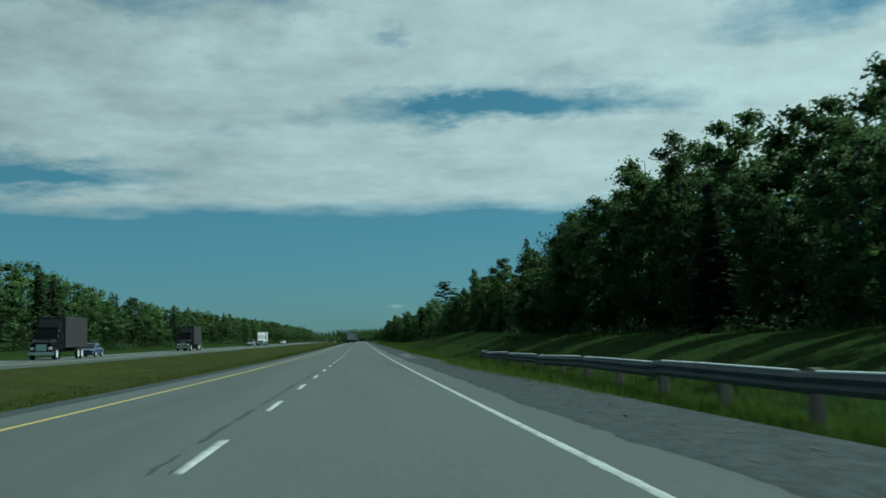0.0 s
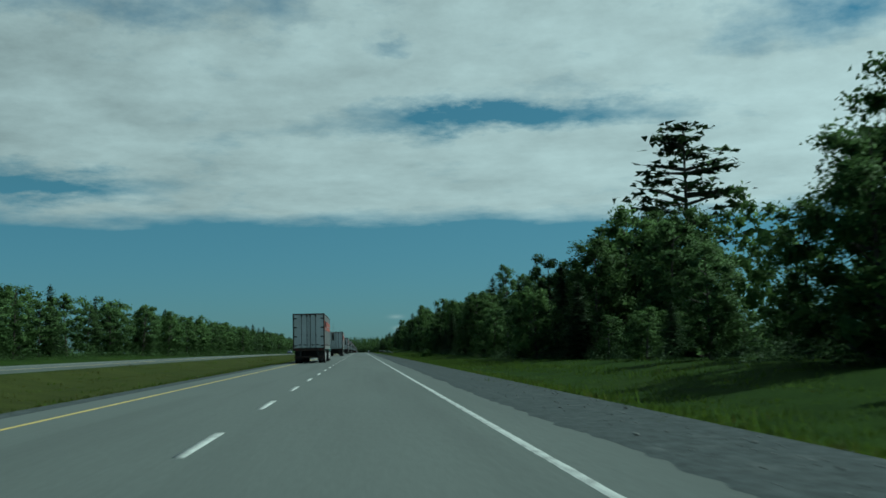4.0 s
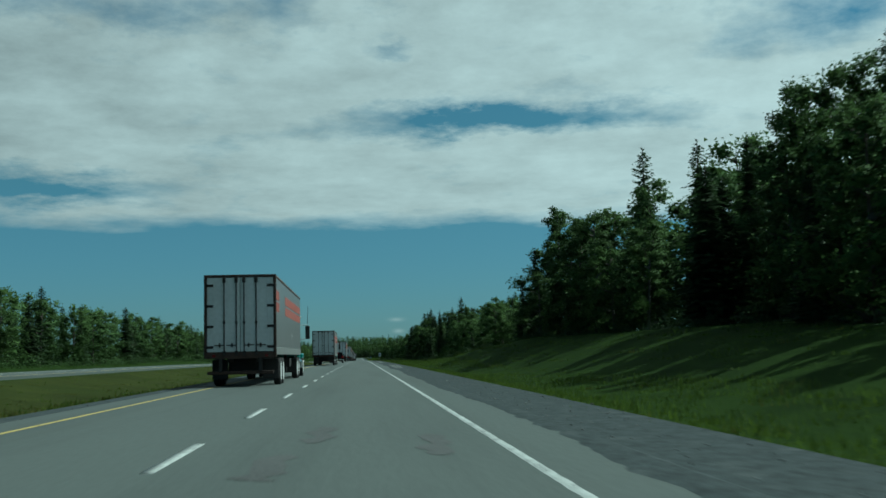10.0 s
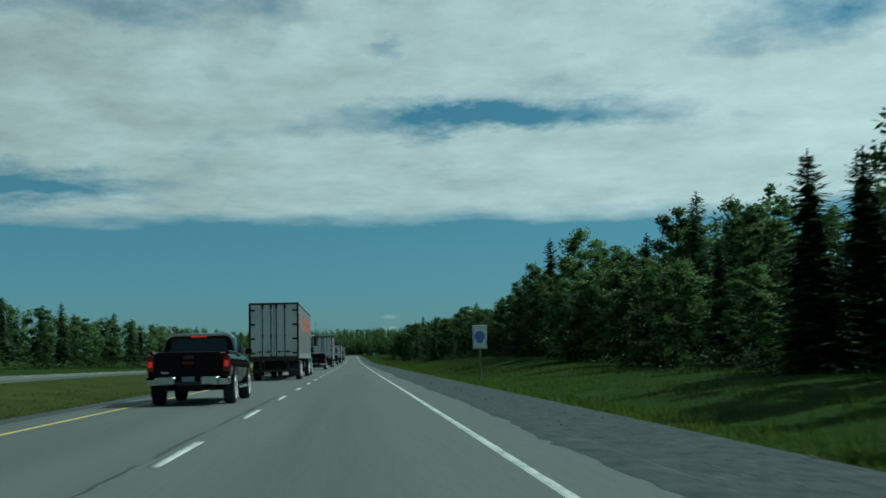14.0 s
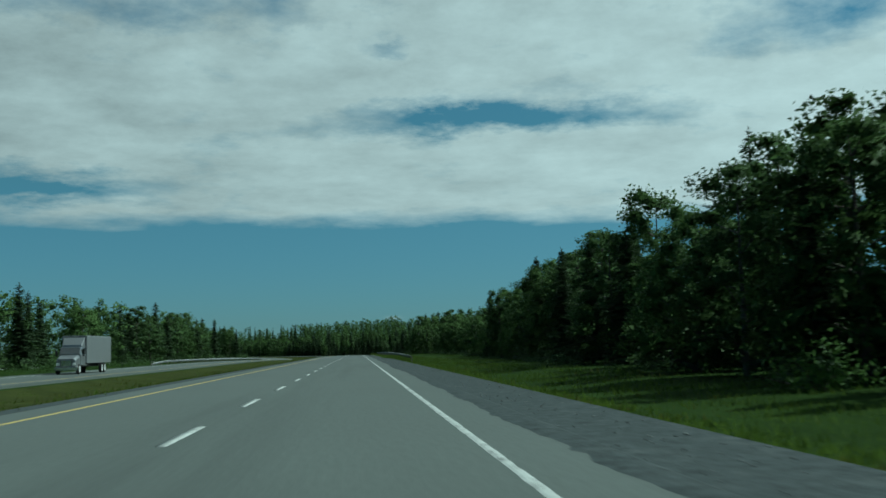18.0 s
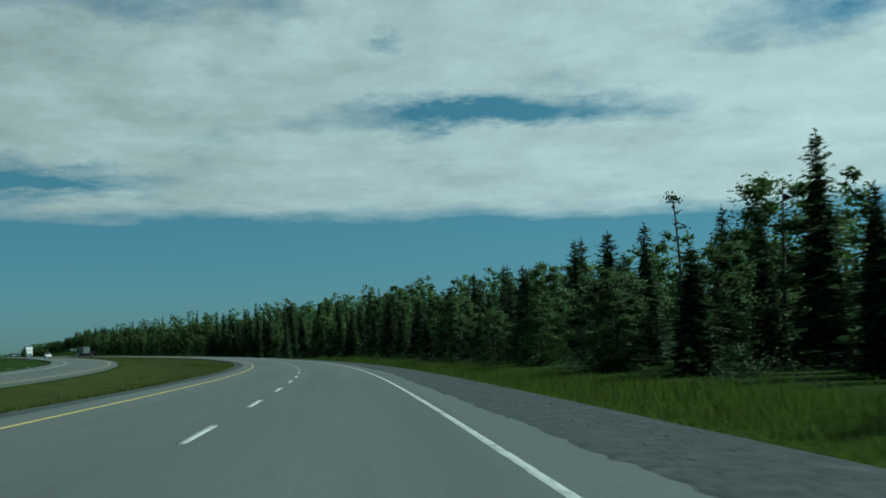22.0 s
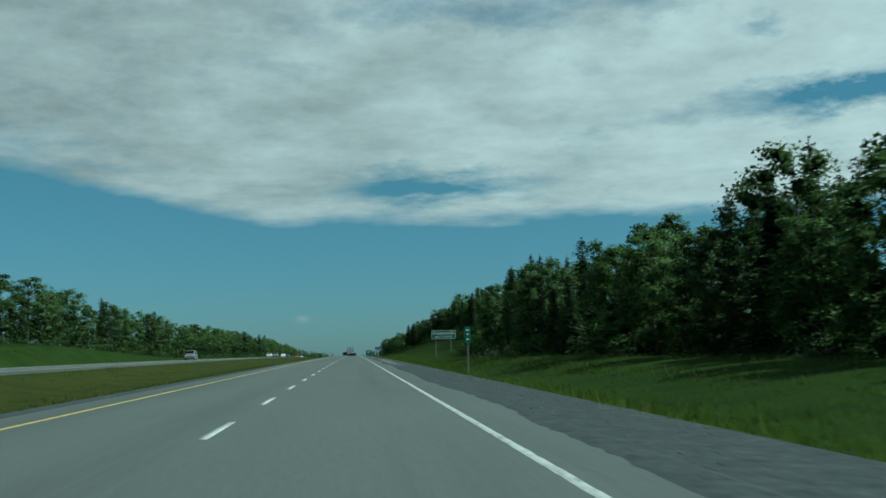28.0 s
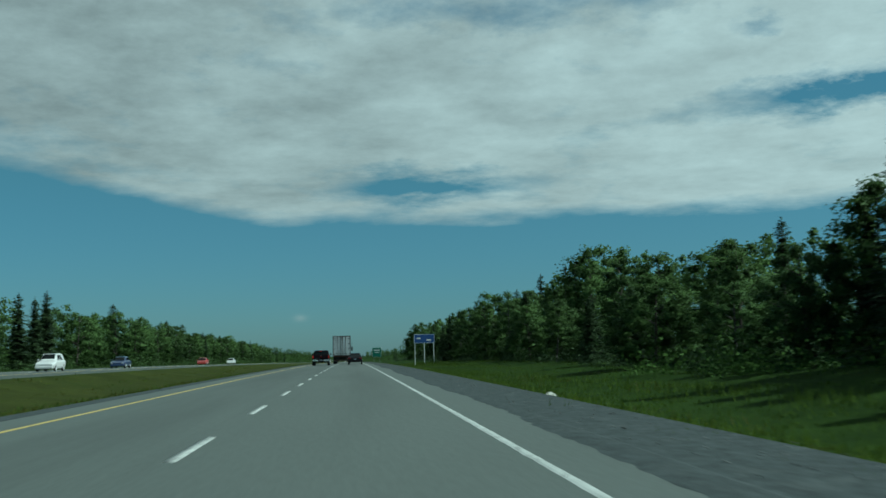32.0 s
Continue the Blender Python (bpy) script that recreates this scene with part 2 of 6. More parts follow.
SHRUB_LEAVES = leafy("shrub_leaves", (0.05, 0.094, 0.023), through_light=0.25)
GRASS = leafy("grass_blades", (0.058, 0.094, 0.018), through_light=0.5, vary=0.25)
DRY_GRASS = leafy("dry_grass", (0.075, 0.082, 0.022), through_light=0.4)
FRINGE_GRASS = leafy("yellow_green_grass", (0.074, 0.113, 0.017), through_light=0.4)


# ---------------------------------------------------------------- mesh helpers
def mesh_from(name, verts, faces, mats, mat_index=None, smooth=False):
    """A mesh from arrays in road metres; scaled here once."""
    me = bpy.data.meshes.new(name)
    v = np.asarray(verts, dtype=np.float32) * K
    if isinstance(faces, np.ndarray):
        n, k = faces.shape
        me.vertices.add(len(v))
        me.vertices.foreach_set("co", v.ravel())
        me.loops.add(n * k)
        me.loops.foreach_set("vertex_index", faces.astype(np.int32).ravel())
        me.polygons.add(n)
        me.polygons.foreach_set("loop_start", np.arange(0, n * k, k, dtype=np.int32))
        me.polygons.foreach_set("loop_total", np.full(n, k, dtype=np.int32))
        me.update(calc_edges=True)
    else:
        me.from_pydata([tuple(p) for p in v], [], faces)
        me.update()
    for m in mats:
        me.materials.append(m)
    if mat_index is not None:
        me.polygons.foreach_set("material_index", np.asarray(mat_index, dtype=np.int32))
    if smooth:
        me.polygons.foreach_set("use_smooth", np.ones(len(me.polygons), dtype=bool))
    return me


def soft_normals(me, n):
    """Shading normals that follow the clump, not the single leaf."""
    a = me.attributes.new("custom_normal", "FLOAT_VECTOR", "POINT")
    a.data.foreach_set("vector", np.ascontiguousarray(n, dtype=np.float32).ravel())
    me.polygons.foreach_set("use_smooth", np.ones(len(me.polygons), dtype=bool))
    me.update()


def link(name, me, parent=None, label="", category="", group="", kind=""):
    ob = new(name, me)
    if parent:
        ob.parent = parent
    return tagged(ob, label, category, group, kind)


# ---------------------------------------------------------------- ground
# the lie of the land, right side: metres out from the lane line, height over the road
def bank(s):
    """Height of the rise on the right by station: cuttings and hollows."""
    return np.interp(s, [-400, 60, 130, 200, 280, 430, 560, 640, 760, 850, 930, 985, 1040, 1110, 1190, 1270, 1300, 1330, 1350, 1400, 1560, 1700, 1850, 2150, 2230, 2330, 2430, 2535, 2590, 2620, 2650, 2710, 2732, 2767, 2790, 2900, 6000],
                     [1.0, 1.2, 1.6, 1.9, 0.8, -0.3, -0.3, -0.5, 0.3, 0.5, 2.4, 2.6, 0.6, 0.0, -0.2, -0.2, 0.5, 0.9, 0.8, 0.0, -0.4, -0.6, -0.3, -0.4, -0.3, 0.0, 0.0, 0.1, 2.2, 3.4, 4.0, 4.2, 3.1, 0.9, -0.2, -0.2, 0.0])


def verge_end(s):
    """How far right of the lane line the wood begins."""
    return np.interp(s, [-400, 300, 560, 700, 830, 900, 960, 1010, 1180, 1240, 1300, 1420, 1640, 1670, 1700, 1790, 1830, 2200, 2290, 2400, 2480, 2550, 2585, 2700, 2790, 2860, 4000],
                     [24, 22, 20, 23, 21.5, 25, 27, 21.5, 20, 20.5, 22.5, 19, 19, 25, 27, 25, 18.7, 17.8, 27, 26, 18.5, 19.5, 30, 30, 21, 21, 24])


def other_level(s):
    """Height of the other road over this one."""
    return np.interp(s, [0, 1300, 1560, 1950, 2250], [0.2, 0.2, -0.7, -0.7, 0.2])


def ground_up(s, lat):
    """Height over the road's own level of the ground at (s, lat)."""
    s, lat = np.asarray(s, float), np.asarray(lat, float)
    wob = 0.25 * np.sin(s * 0.031 + lat * 0.07) + 0.2 * np.sin(s * 0.0113 - lat * 0.045)
    b = bank(s)
    r = np.interp(lat, [6.4, 8.5, 10.5, 13], [-0.12, -0.55, -0.75, -0.6])
    rise = np.clip((lat - 11) / (verge_end(s) - 13), 0, 1)
    rise = rise * rise * (3 - 2 * rise)
    right = r + rise * (b + 0.75) + np.clip((lat - 24) / 60, 0, 3) * 2.0 + wob * np.clip((lat - 9) / 6, 0, 1) * 0.6
    left = np.interp(lat, [-46, -38, -34, -32.6, -19.2, -17, -12.5, -7.5, -5.2], [0.7, 0.2, -0.5, 0.0, 0.0, -0.5, -1.0, -0.45, -0.12])
    left = left + (other_level(s) - 0.2) * np.clip((-8 - lat) / 10, 0, 1)
    left = left + np.clip((-46 - lat) / 60, 0, 3) * 1.2 + wob * np.clip((-36 - lat) / 10, 0, 1) + wob * 0.25 * np.clip((-6.5 - lat) / 3, 0, 1) * np.clip((lat + 18.5) / 3, 0, 1)
    rise_left = np.clip((-34 - lat) / 10, 0, 1)
    left = left + np.interp(s, [2230, 2290, 2340, 2420, 2490, 2570, 2640, 2700], [0, 2.2, 2.0, 0.4, 2.2, 2.4, 0.8, 0]) * rise_left * rise_left * (3 - 2 * rise_left)
    mid = -0.12
    hill = np.clip((s - 1850) / 250, 0, 1) * np.clip((3100 - s) / 450, 0, 1) * np.clip((lat - 32) / 70, 0, 1)
    right = right + 9 * hill * hill * (3 - 2 * hill)
    # wooded hills far beyond the bend, on both sides
    right = right + 3 * np.clip((s - 1900) / 300, 0, 1) * np.clip((lat - 120) / 160, 0, 1)
    left = left + 11 * np.clip((s - 2850) / 700, 0, 1) * np.clip((-70 - lat) / 90, 0, 1)
    return np.where(lat > 6.4, right, np.where(lat < -5.2, left, mid))


def land(s, lat, up=0.0):
    """Scaled world point on the ground."""
    return at(s, lat, float(ground_up(s, lat)) + up)


def grid_mesh(name, ss, lats, up, mats):
    S, L = np.meshgrid(ss, lats, indexing="ij")
    X, Y = road_xy(S, L)
    Z = road_z(S) + up(S, L)
    v = np.stack([X, Y, Z], -1).reshape(-1, 3)
    n, m = len(ss), len(lats)
    i, j = np.meshgrid(np.arange(n - 1), np.arange(m - 1), indexing="ij")
    a = (i * m + j).ravel()
    f = np.stack([a, a + 1, a + m + 1, a + m], -1)
    me = mesh_from(name, v, f, mats)
    uv = np.stack([L, S, 0 * S], -1).reshape(-1, 3)[f.ravel()][:, :2] * K
    me.uv_layers.new(name="along").data.foreach_set("uv", uv.astype(np.float32).ravel())
    return me


def build_ground():
    ss = np.concatenate([np.arange(-400, 3300, 8.0), np.arange(3300, 6001, 60.0)])
    lats = np.array([-900, -400, -220, -130, -90, -70, -58, -50, -46, -42, -38, -36, -34, -32.6, -26, -19.2, -18, -16.5, -15, -12.5, -10, -8.5, -7.5, -6.4, -5.2, 0,
                     6.4, 7.4, 8.5, 9.5, 10.5, 12, 13.5, 15, 17, 19, 21, 23, 26, 30, 38, 50, 75, 110, 170, 300, 500, 900])
    me = grid_mesh("ground", ss, lats, ground_up, [GRASS_GROUND, MEDIAN_GROUND])
    mid = (lats[:-1] + lats[1:]) / 2
    me.polygons.foreach_set("material_index", np.tile(((mid > -19.2) & (mid < -5.2)).astype(np.int32), len(ss) - 1))
    link("ground", me, label="green roadside grass land with shallow ditches", category="ground", kind="structure")


def strip(name, lat0, lat1, thick, mat, label, category, s0=-400, s1=4200, base=0.0, cols=1, step=8.0):
    """A paved or painted strip along the road, with its sides."""
    ss = np.arange(s0, s1 + 0.1, step)
    lats = np.concatenate([[lat0], np.linspace(lat0, lat1, cols + 1), [lat1]])

    def up(S, L):
        z = base + (other_level(S) - 0.2 if lat1 < -15 else 0 * S)
        z[:, 0] -= thick
        z[:, -1] -= thick
        return z
    me = grid_mesh(name, ss, lats, up, [mat])
    me.polygons.foreach_set("use_smooth", np.zeros(len(me.polygons), dtype=bool))
    return link(name, me, label=label, category=category, kind="structure")


build_ground()
road = strip("road", -4.3, 4.75, 0.3, ASPHALT, "grey worn asphalt road with two lanes", "road", cols=8)
strip("gravel_shoulder_right", 4.7, 6.6, 0.3, GRAVEL, "loose grey gravel shoulder beside the road", "gravel", base=-0.035, cols=2)
strip("gravel_shoulder_left", -5.1, -4.25, 0.3, GRAVEL, "loose grey gravel edge beside the median", "gravel", base=-0.035, cols=2)
strip("road_oncoming", -31.6, -20.2, 0.3, ASPHALT, "grey asphalt road for the other direction", "road", base=0.2, cols=4)


def ragged_strip(name, left, right, ups, mat, label, category, step=0.5, s1=3000.0):
    """A long strip whose two edges wander: left and right give their lat by station, ups the heights across it."""
    ss = np.arange(-40, s1, step)
    a, b = left(ss), right(ss)
    share = np.linspace(0, 1, len(ups))
    lats = a[:, None] * (1 - share) + b[:, None] * share
    S = np.repeat(ss[:, None], len(ups), 1)
    x, y = road_xy(S, lats)
    v = np.stack([x, y, road_z(S) + np.array(ups)], -1).reshape(-1, 3)
    m = len(ups)
    i, j = np.meshgrid(np.arange(len(ss) - 1), np.arange(m - 1), indexing="ij")
    q = (i * m + j).ravel()
    f = np.stack([q, q + 1, q + m + 1, q + m], -1)
    me = mesh_from(name, v, f, [mat])
    me.polygons.foreach_set("use_smooth", np.zeros(len(me.polygons), dtype=bool))
    uv = np.stack([lats, S], -1).reshape(-1, 2)[f.ravel()] * K
    me.uv_layers.new(name="along").data.foreach_set("uv", uv.astype(np.float32).ravel())
    return link(name, me, label=label, category=category, kind="structure")


_wear = np.random.default_rng(61)
ragged_strip("white_edge_line", lambda q: 3.562 + _wear.normal(0, 0.0042, len(q)), lambda q: 3.668 + _wear.normal(0, 0.0042, len(q)), (0.001, 0.006, 0.006, 0.001), WHITE_PAINT, "worn solid white painted edge line", "road marking", 0.2)
strip("white_edge_line_far", 3.56, 3.672, 0.006, WHITE_PAINT, "painted solid white edge line far ahead", "road marking", base=0.006, s0=2999.0, step=4.0)
ragged_strip("gravel_spill", lambda q: 4.45 + 0.11 * np.sin(q * 0.19) * np.sin(q * 0.047 + 1) + 0.07 * np.sin(q * 0.53 + 2) * np.sin(q * 0.31) + _wear.normal(0, 0.03, len(q)), lambda q: 4.95 + 0 * q,
             (0.001, 0.01, 0.012, 0.008, -0.034), GRAVEL, "loose gravel strewn over the asphalt's edge", "gravel", 0.4)
strip("yellow_edge_line", -3.42, -3.325, 0.01, YELLOW_PAINT, "painted solid yellow edge line", "road marking", base=0.006, step=4.0)
strip("oncoming_yellow_line", -21.5, -21.37, 0.01, YELLOW_PAINT, "painted solid yellow edge line", "road marking", base=0.206)
strip("oncoming_white_line", -28.95, -28.8, 0.01, WHITE_PAINT, "painted solid white edge line", "road marking", base=0.206)
# ---------------------------------------------------------------- trees
def face_out(v, out):
    """Triangles turned so that they face along out; the corners' normals are out."""
    t = v.reshape(-1, 3, 3)
    ng = np.cross(t[:, 1] - t[:, 0], t[:, 2] - t[:, 0])
    out = out / np.linalg.norm(out, axis=1)[:, None]
    back = (ng * out).sum(1) < 0
    t[back] = t[back][:, [0, 2, 1]]
    return t.reshape(-1, 3), np.arange(len(t) * 3).reshape(-1, 3), np.repeat(out, 3, 0)


def orient_quads(c, size, rng, flat=0.0, out=None):
    """Leaf sprays of the given sizes at centres c with random turns; flat pulls their normals upward."""
    n = len(c)
    u = rng.normal(size=(n, 3))
    u[:, 2] *= 1 - flat
    u /= np.linalg.norm(u, axis=1)[:, None]
    w = rng.normal(size=(n, 3))
    w[:, 2] *= 1 - flat
    w -= (w * u).sum(1)[:, None] * u
    w /= np.linalg.norm(w, axis=1)[:, None]
    a, b = u * size[:, None], w * size[:, None] * 0.62
    v = np.stack([c - a * 0.8 - b, c + a, c - a * 0.5 + b * 1.3], 1).reshape(-1, 3)
    if out is None:
        out = c - c.mean(0)
    out = out / (np.linalg.norm(out, axis=1)[:, None] + 1e-6) + rng.normal(size=(n, 3)) * 0.2 + np.array([0, 0, 0.1])
    return face_out(v, out)


def tube(path, radii, sides=6):
    """A tapered tube along a path of points."""
    path, verts, faces = np.asarray(path, float), [], []
    for i, (p, r) in enumerate(zip(path, radii)):
        d = path[min(i + 1, len(path) - 1)] - path[max(i - 1, 0)]
        d /= np.linalg.norm(d)
        e = np.cross(d, [0.31, 0.9, 0.2])
        e /= np.linalg.norm(e)
        g = np.cross(d, e)
        for k in range(sides):
            a = 2 * math.pi * k / sides
            verts.append(p + r * (math.cos(a) * e + math.sin(a) * g))
    for i in range(len(path) - 1):
        for k in range(sides):
            a, b = i * sides + k, i * sides + (k + 1) % sides
            faces.append([a, b, b + sides, a + sides])
    return np.array(verts), np.array(faces)


def merge(parts):
    vs, fs, off = [], [], 0
    for v, f in parts:
        vs.append(v)
        fs.append(f + off)
        off += len(v)
    return np.concatenate(vs), np.concatenate(fs)


def rooted(parts):
    """Joins limbs to a trunk (the first part): each limb's foot is let into the trunk's nearest corner."""
    v, fc = merge(parts)
    n0, off = len(parts[0][0]), 0
    for k, (pv, _) in enumerate(parts):
        if k:
            near = int(np.argmin(((v[:n0] - pv[0]) ** 2).sum(1)))
            fc[fc == off] = near
        off += len(pv)
    return v, fc


def spruce_arrays(rng, H=14.0, spread=2.5, whorls=40, per=8, gap=0.0, bare=0.05, twigs=11, fat=1.0):
    """Trunk and drooping branches of many small needle sprays in whorls, narrowing to a spire."""
    trunk = tube([(0, 0, 0), (0.05, 0, H * 0.5), (0, 0.03, H)], [0.17, 0.11, 0.02])
    P, D, W = [], [], []
    for i in range(whorls):
        q = 1 - (1 - (i + rng.uniform(-0.3, 0.3)) / whorls) ** 1.25 if i else 0.0
        z = H * (bare + (0.97 - bare) * q)
        r = spread * (1 - q) ** 0.82 * rng.uniform(0.7, 1.12) + 0.16
        n = max(5, int(per * (1 - 0.3 * q)))
        for k in range(n):
            if rng.random() < gap:
                continue
            a = 2 * math.pi * (k + rng.uniform(-0.4, 0.4)) / n + i * 0.9
            L = r * rng.uniform(0.6, 1.15)
            d = np.array([math.cos(a), math.sin(a), 0.0])
            sd = np.array([-d[1], d[0], 0.0])
            zb = z + rng.uniform(-0.7, 0.7) * H / whorls
            drop = -0.3 * L * rng.uniform(0.5, 1.3) if q < 0.82 else 0.4 * L
            m = max(4, int(twigs * min(1.0, 0.35 + L / spread)))
            f = rng.uniform(0.12, 1.0, m)
            base = np.array([0, 0, zb]) + d * (f * L)[:, None] + np.array([0, 0, 1.0]) * (drop * f ** 1.4 + 0.06 * L * f)[:, None]
            side = np.where(np.arange(m) % 2 == 0, 1.0, -1.0) * rng.uniform(0.35, 1.0, m)
            way = d * 0.75 + sd * side[:, None] + np.array([0, 0, -0.3])
            ln = (0.16 + 0.13 * L * (1.1 - f)) * rng.uniform(0.75, 1.3, m) * fat
            P.append(base)
            D.append(way / np.linalg.norm(way, axis=1)[:, None] * (ln * 1.35)[:, None])
            W.append(ln * 0.27)
    # the dense inside round the trunk: large unseen triangles added to block light
    m = whorls * 3
    z = (bare + (0.86 - bare) * np.arange(m) / m) * H
    a = rng.uniform(0, 6.28, m)
    r = spread * (1 - z / H) ** 0.82 * 0.5
    P.append(np.stack([-np.cos(a) * r, -np.sin(a) * r, z], -1))
    D.append(np.stack([np.cos(a) * r * 2, np.sin(a) * r * 2, -0.3 * r], -1))
    W.append(r * 0.8)
    # needles up the leader
    m = 26
    z = rng.uniform(0.86, 1.0, m) * H
    a = rng.uniform(0, 6.28, m)
    P.append(np.stack([0 * z, 0 * z, z], -1))
    D.append(np.stack([np.cos(a) * 0.2, np.sin(a) * 0.2, 0 * a + 0.16], -1))
    W.append(np.full(m, 0.06))
    P, D, W = np.concatenate(P), np.concatenate(D), np.concatenate(W)
    cr = np.cross(D, rng.normal(size=D.shape) * 0.5 + np.array([0, 0, 1.0]))
    cr /= np.linalg.norm(cr, axis=1)[:, None]
    v = np.stack([P - cr * W[:, None], P + D, P + cr * W[:, None] + D * 0.2], 1).reshape(-1, 3)
    axis = np.stack([P[:, 0], P[:, 1], 0 * W], -1) + D * 0.7
    out = axis / (np.linalg.norm(axis, axis=1)[:, None] + 1e-6) + np.array([0, 0, 0.35]) + rng.normal(size=P.shape) * 0.25
    return trunk, face_out(v, out)


def broad_arrays(rng, H=13.0, spread=3.4, lobes=26, leaves=52, size=0.3, low=0.05, top=0.45, core=13):
    """Trunk, limbs and a crown of leaf sprays gathered in uneven lobes."""
    lean = rng.uniform(-0.5, 0.5, 2)
    q = np.linspace(0, 1, 13)
    wood = [tube(np.stack([lean[0] * 1.2 * q, lean[1] * 1.2 * q, H * 0.96 * q], -1), 0.17 - 0.155 * q)]
    cents, rads = [], []
    for i in range(lobes):
        q = low + (1 - low) * ((i + 0.5) / lobes)
        env = math.sin(math.pi * min(1, (q * 0.86 + 0.1)) ** 0.8) ** top
        a = i * 2.4 + rng.uniform(-0.5, 0.5)
        rr = spread * env * rng.uniform(0.35, 1.0)
        c = np.array([math.cos(a) * rr + lean[0] * q, math.sin(a) * rr + lean[1] * q, H * (q * 0.93 + 0.02)])
        rads.append(rng.uniform(0.75, 1.35) * spread / 3.4 * (1.15 - 0.45 * q))
        cents.append(c)
        st = np.array([lean[0] * q, lean[1] * q, max(0.5, c[2] - rr * 0.75)])
        if i % 2 == 0:
            wood.append(tube([st, (st + c) / 2 + np.array([0, 0, -0.12]), c], [0.06, 0.04, 0.012], 4))
    P, Sz, N = [], [], []
    for c, r in zip(cents, rads):
        d = rng.normal(size=(leaves, 3))
        d /= np.linalg.norm(d, axis=1)[:, None]
        rad = r * (rng.uniform(0.35, 1.1, leaves) + np.abs(rng.normal(size=leaves)) * 0.22)
        sq = rng.uniform(0.75, 1.25, 3) * np.array([1.05, 1.05, 0.9])
        P.append(c + d * rad[:, None] * sq)
        Sz.append(rng.uniform(0.6, 1.35, leaves) * size)
        # the dense inside of the lobe: big hidden triangles added to keep sun out
        P.append(c * np.array([0.85, 0.85, 1.0]) + d[:core] * r * 0.36)
        Sz.append(np.full(min(core, leaves), 0.5 * r))
        whole = np.array([c[0], c[1], (c[2] - H * 0.5) * 0.5]) / spread
        N.append(np.concatenate([d, d[:core]]) * 0.8 + whole * 1.2)
    return rooted(wood), orient_quads(np.concatenate(P), np.concatenate(Sz), rng, 0.25, np.concatenate(N))


def pine_arrays(rng, H=15.0):
    """A tall pine: bare trunk, level plates of needles in a flat, ragged head."""
    q = np.linspace(0, 1, 22)
    wood = [tube(np.stack([0.2 * q, 0.1 * q * q, H * q], -1), 0.2 - 0.17 * q)]
    P, Sz = [], []
    for i in range(17):
        q = 0.45 + 0.55 * i / 16
        n = 4
        for k in range(n):
            a = rng.uniform(0, 6.28)
            L = (3.2 * (1 - (q - 0.45) / 0.62) ** 0.7 + 0.3) * rng.uniform(0.5, 1.15)
            b = np.array([0.15, 0.05, H * q])
            e = b + np.array([math.cos(a) * L, math.sin(a) * L, 0.22 * L])
            wood.append(tube([b, e], [0.045, 0.012], 3))
            m = 15
            f = rng.uniform(0.4, 1.1, m)
            P.append(b + (e - b) * f[:, None] + rng.normal(size=(m, 3)) * np.array([0.3, 0.3, 0.1]))
            Sz.append(rng.uniform(0.16, 0.36, m))
    return rooted(wood), orient_quads(np.concatenate(P), np.concatenate(Sz), rng, 0.6)


def shrub_arrays(rng, R=1.3, n=900, leaf=0.09):
    d = rng.normal(size=(n, 3))
    d /= np.linalg.norm(d, axis=1)[:, None]
    d[:, 2] = np.abs(d[:, 2])
    lump = 1 + 0.25 * np.sin(d[:, 0] * 5 + 1) + 0.2 * np.sin(d[:, 1] * 7)
    P = d * (R * rng.uniform(0.5, 1.05, n) * lump)[:, None] * np.array([1, 1, 0.9]) + np.array([0, 0, 0.1])
    stems = [tube([(0, 0, 0), tuple(x)], [0.03, 0.01], 3) for x in P[:8]]
    return rooted(stems), orient_quads(P, rng.uniform(0.55, 1.2, n) * leaf, rng, 0.2)


rng = np.random.default_rng(5)
KINDS = {}


def tree_kind(key, name, arrays, leaf_mat, wood_mat, height, label, category):
    wood, crown = arrays
    leaves = mesh_from(name + "_crown", crown[0], crown[1], [leaf_mat])
    soft_normals(leaves, crown[2])
    KINDS[key] = (name, mesh_from(name + "_trunk", *wood, [wood_mat]), leaves, height, label, category, crown)


for i in range(4):
    tree_kind("s%d" % i, ("spruce", "fir", "spruce", "fir")[i], spruce_arrays(rng, 14, (3.2, 2.7, 3.7, 2.8)[i], (48, 50, 46, 42)[i], 11, (0.0, 0.04, 0.02, 0.1)[i], twigs=30, fat=0.85), NEEDLES, BARK, 14.0,
              ("dark green spruce with a pointed spire", "slim dark green fir in the wood's edge", "broad dark spruce with drooping branches", "thin ragged fir with gaps between branches")[i], "tree")
for i in range(5):
    tree_kind("d%d" % i, ("broadleaf_tree", "birch", "maple", "alder", "poplar")[i], broad_arrays(rng, 13, (3.2, 2.6, 3.6, 2.9, 2.3)[i], (32, 30, 34, 28, 27)[i], 270, (0.115, 0.105, 0.12, 0.115, 0.105)[i], core=20), (LEAVES, LEAVES_DARK, LEAVES, LEAVES_DARK, LEAVES)[i], (BARK, PALE_BARK, BARK, BARK, PALE_BARK)[i], 13.0,
              ("leafy green broadleaf tree at the wood's edge", "slender green birch with a pale trunk", "wide leafy maple in full summer leaf", "dark green alder with a rounded crown", "young slim poplar with light green leaves")[i], "tree")
tree_kind("t0", "poplar", broad_arrays(rng, 16, 2.3, 28, 190, 0.115, 0.3, 0.5, 6), LEAVES_DARK, PALE_BARK, 16.0, "tall thin poplar with an open ragged crown", "tree")
tree_kind("p0", "pine", pine_arrays(rng), PINE_NEEDLES, BARK, 15.0, "tall pine with a flat ragged head", "tree")
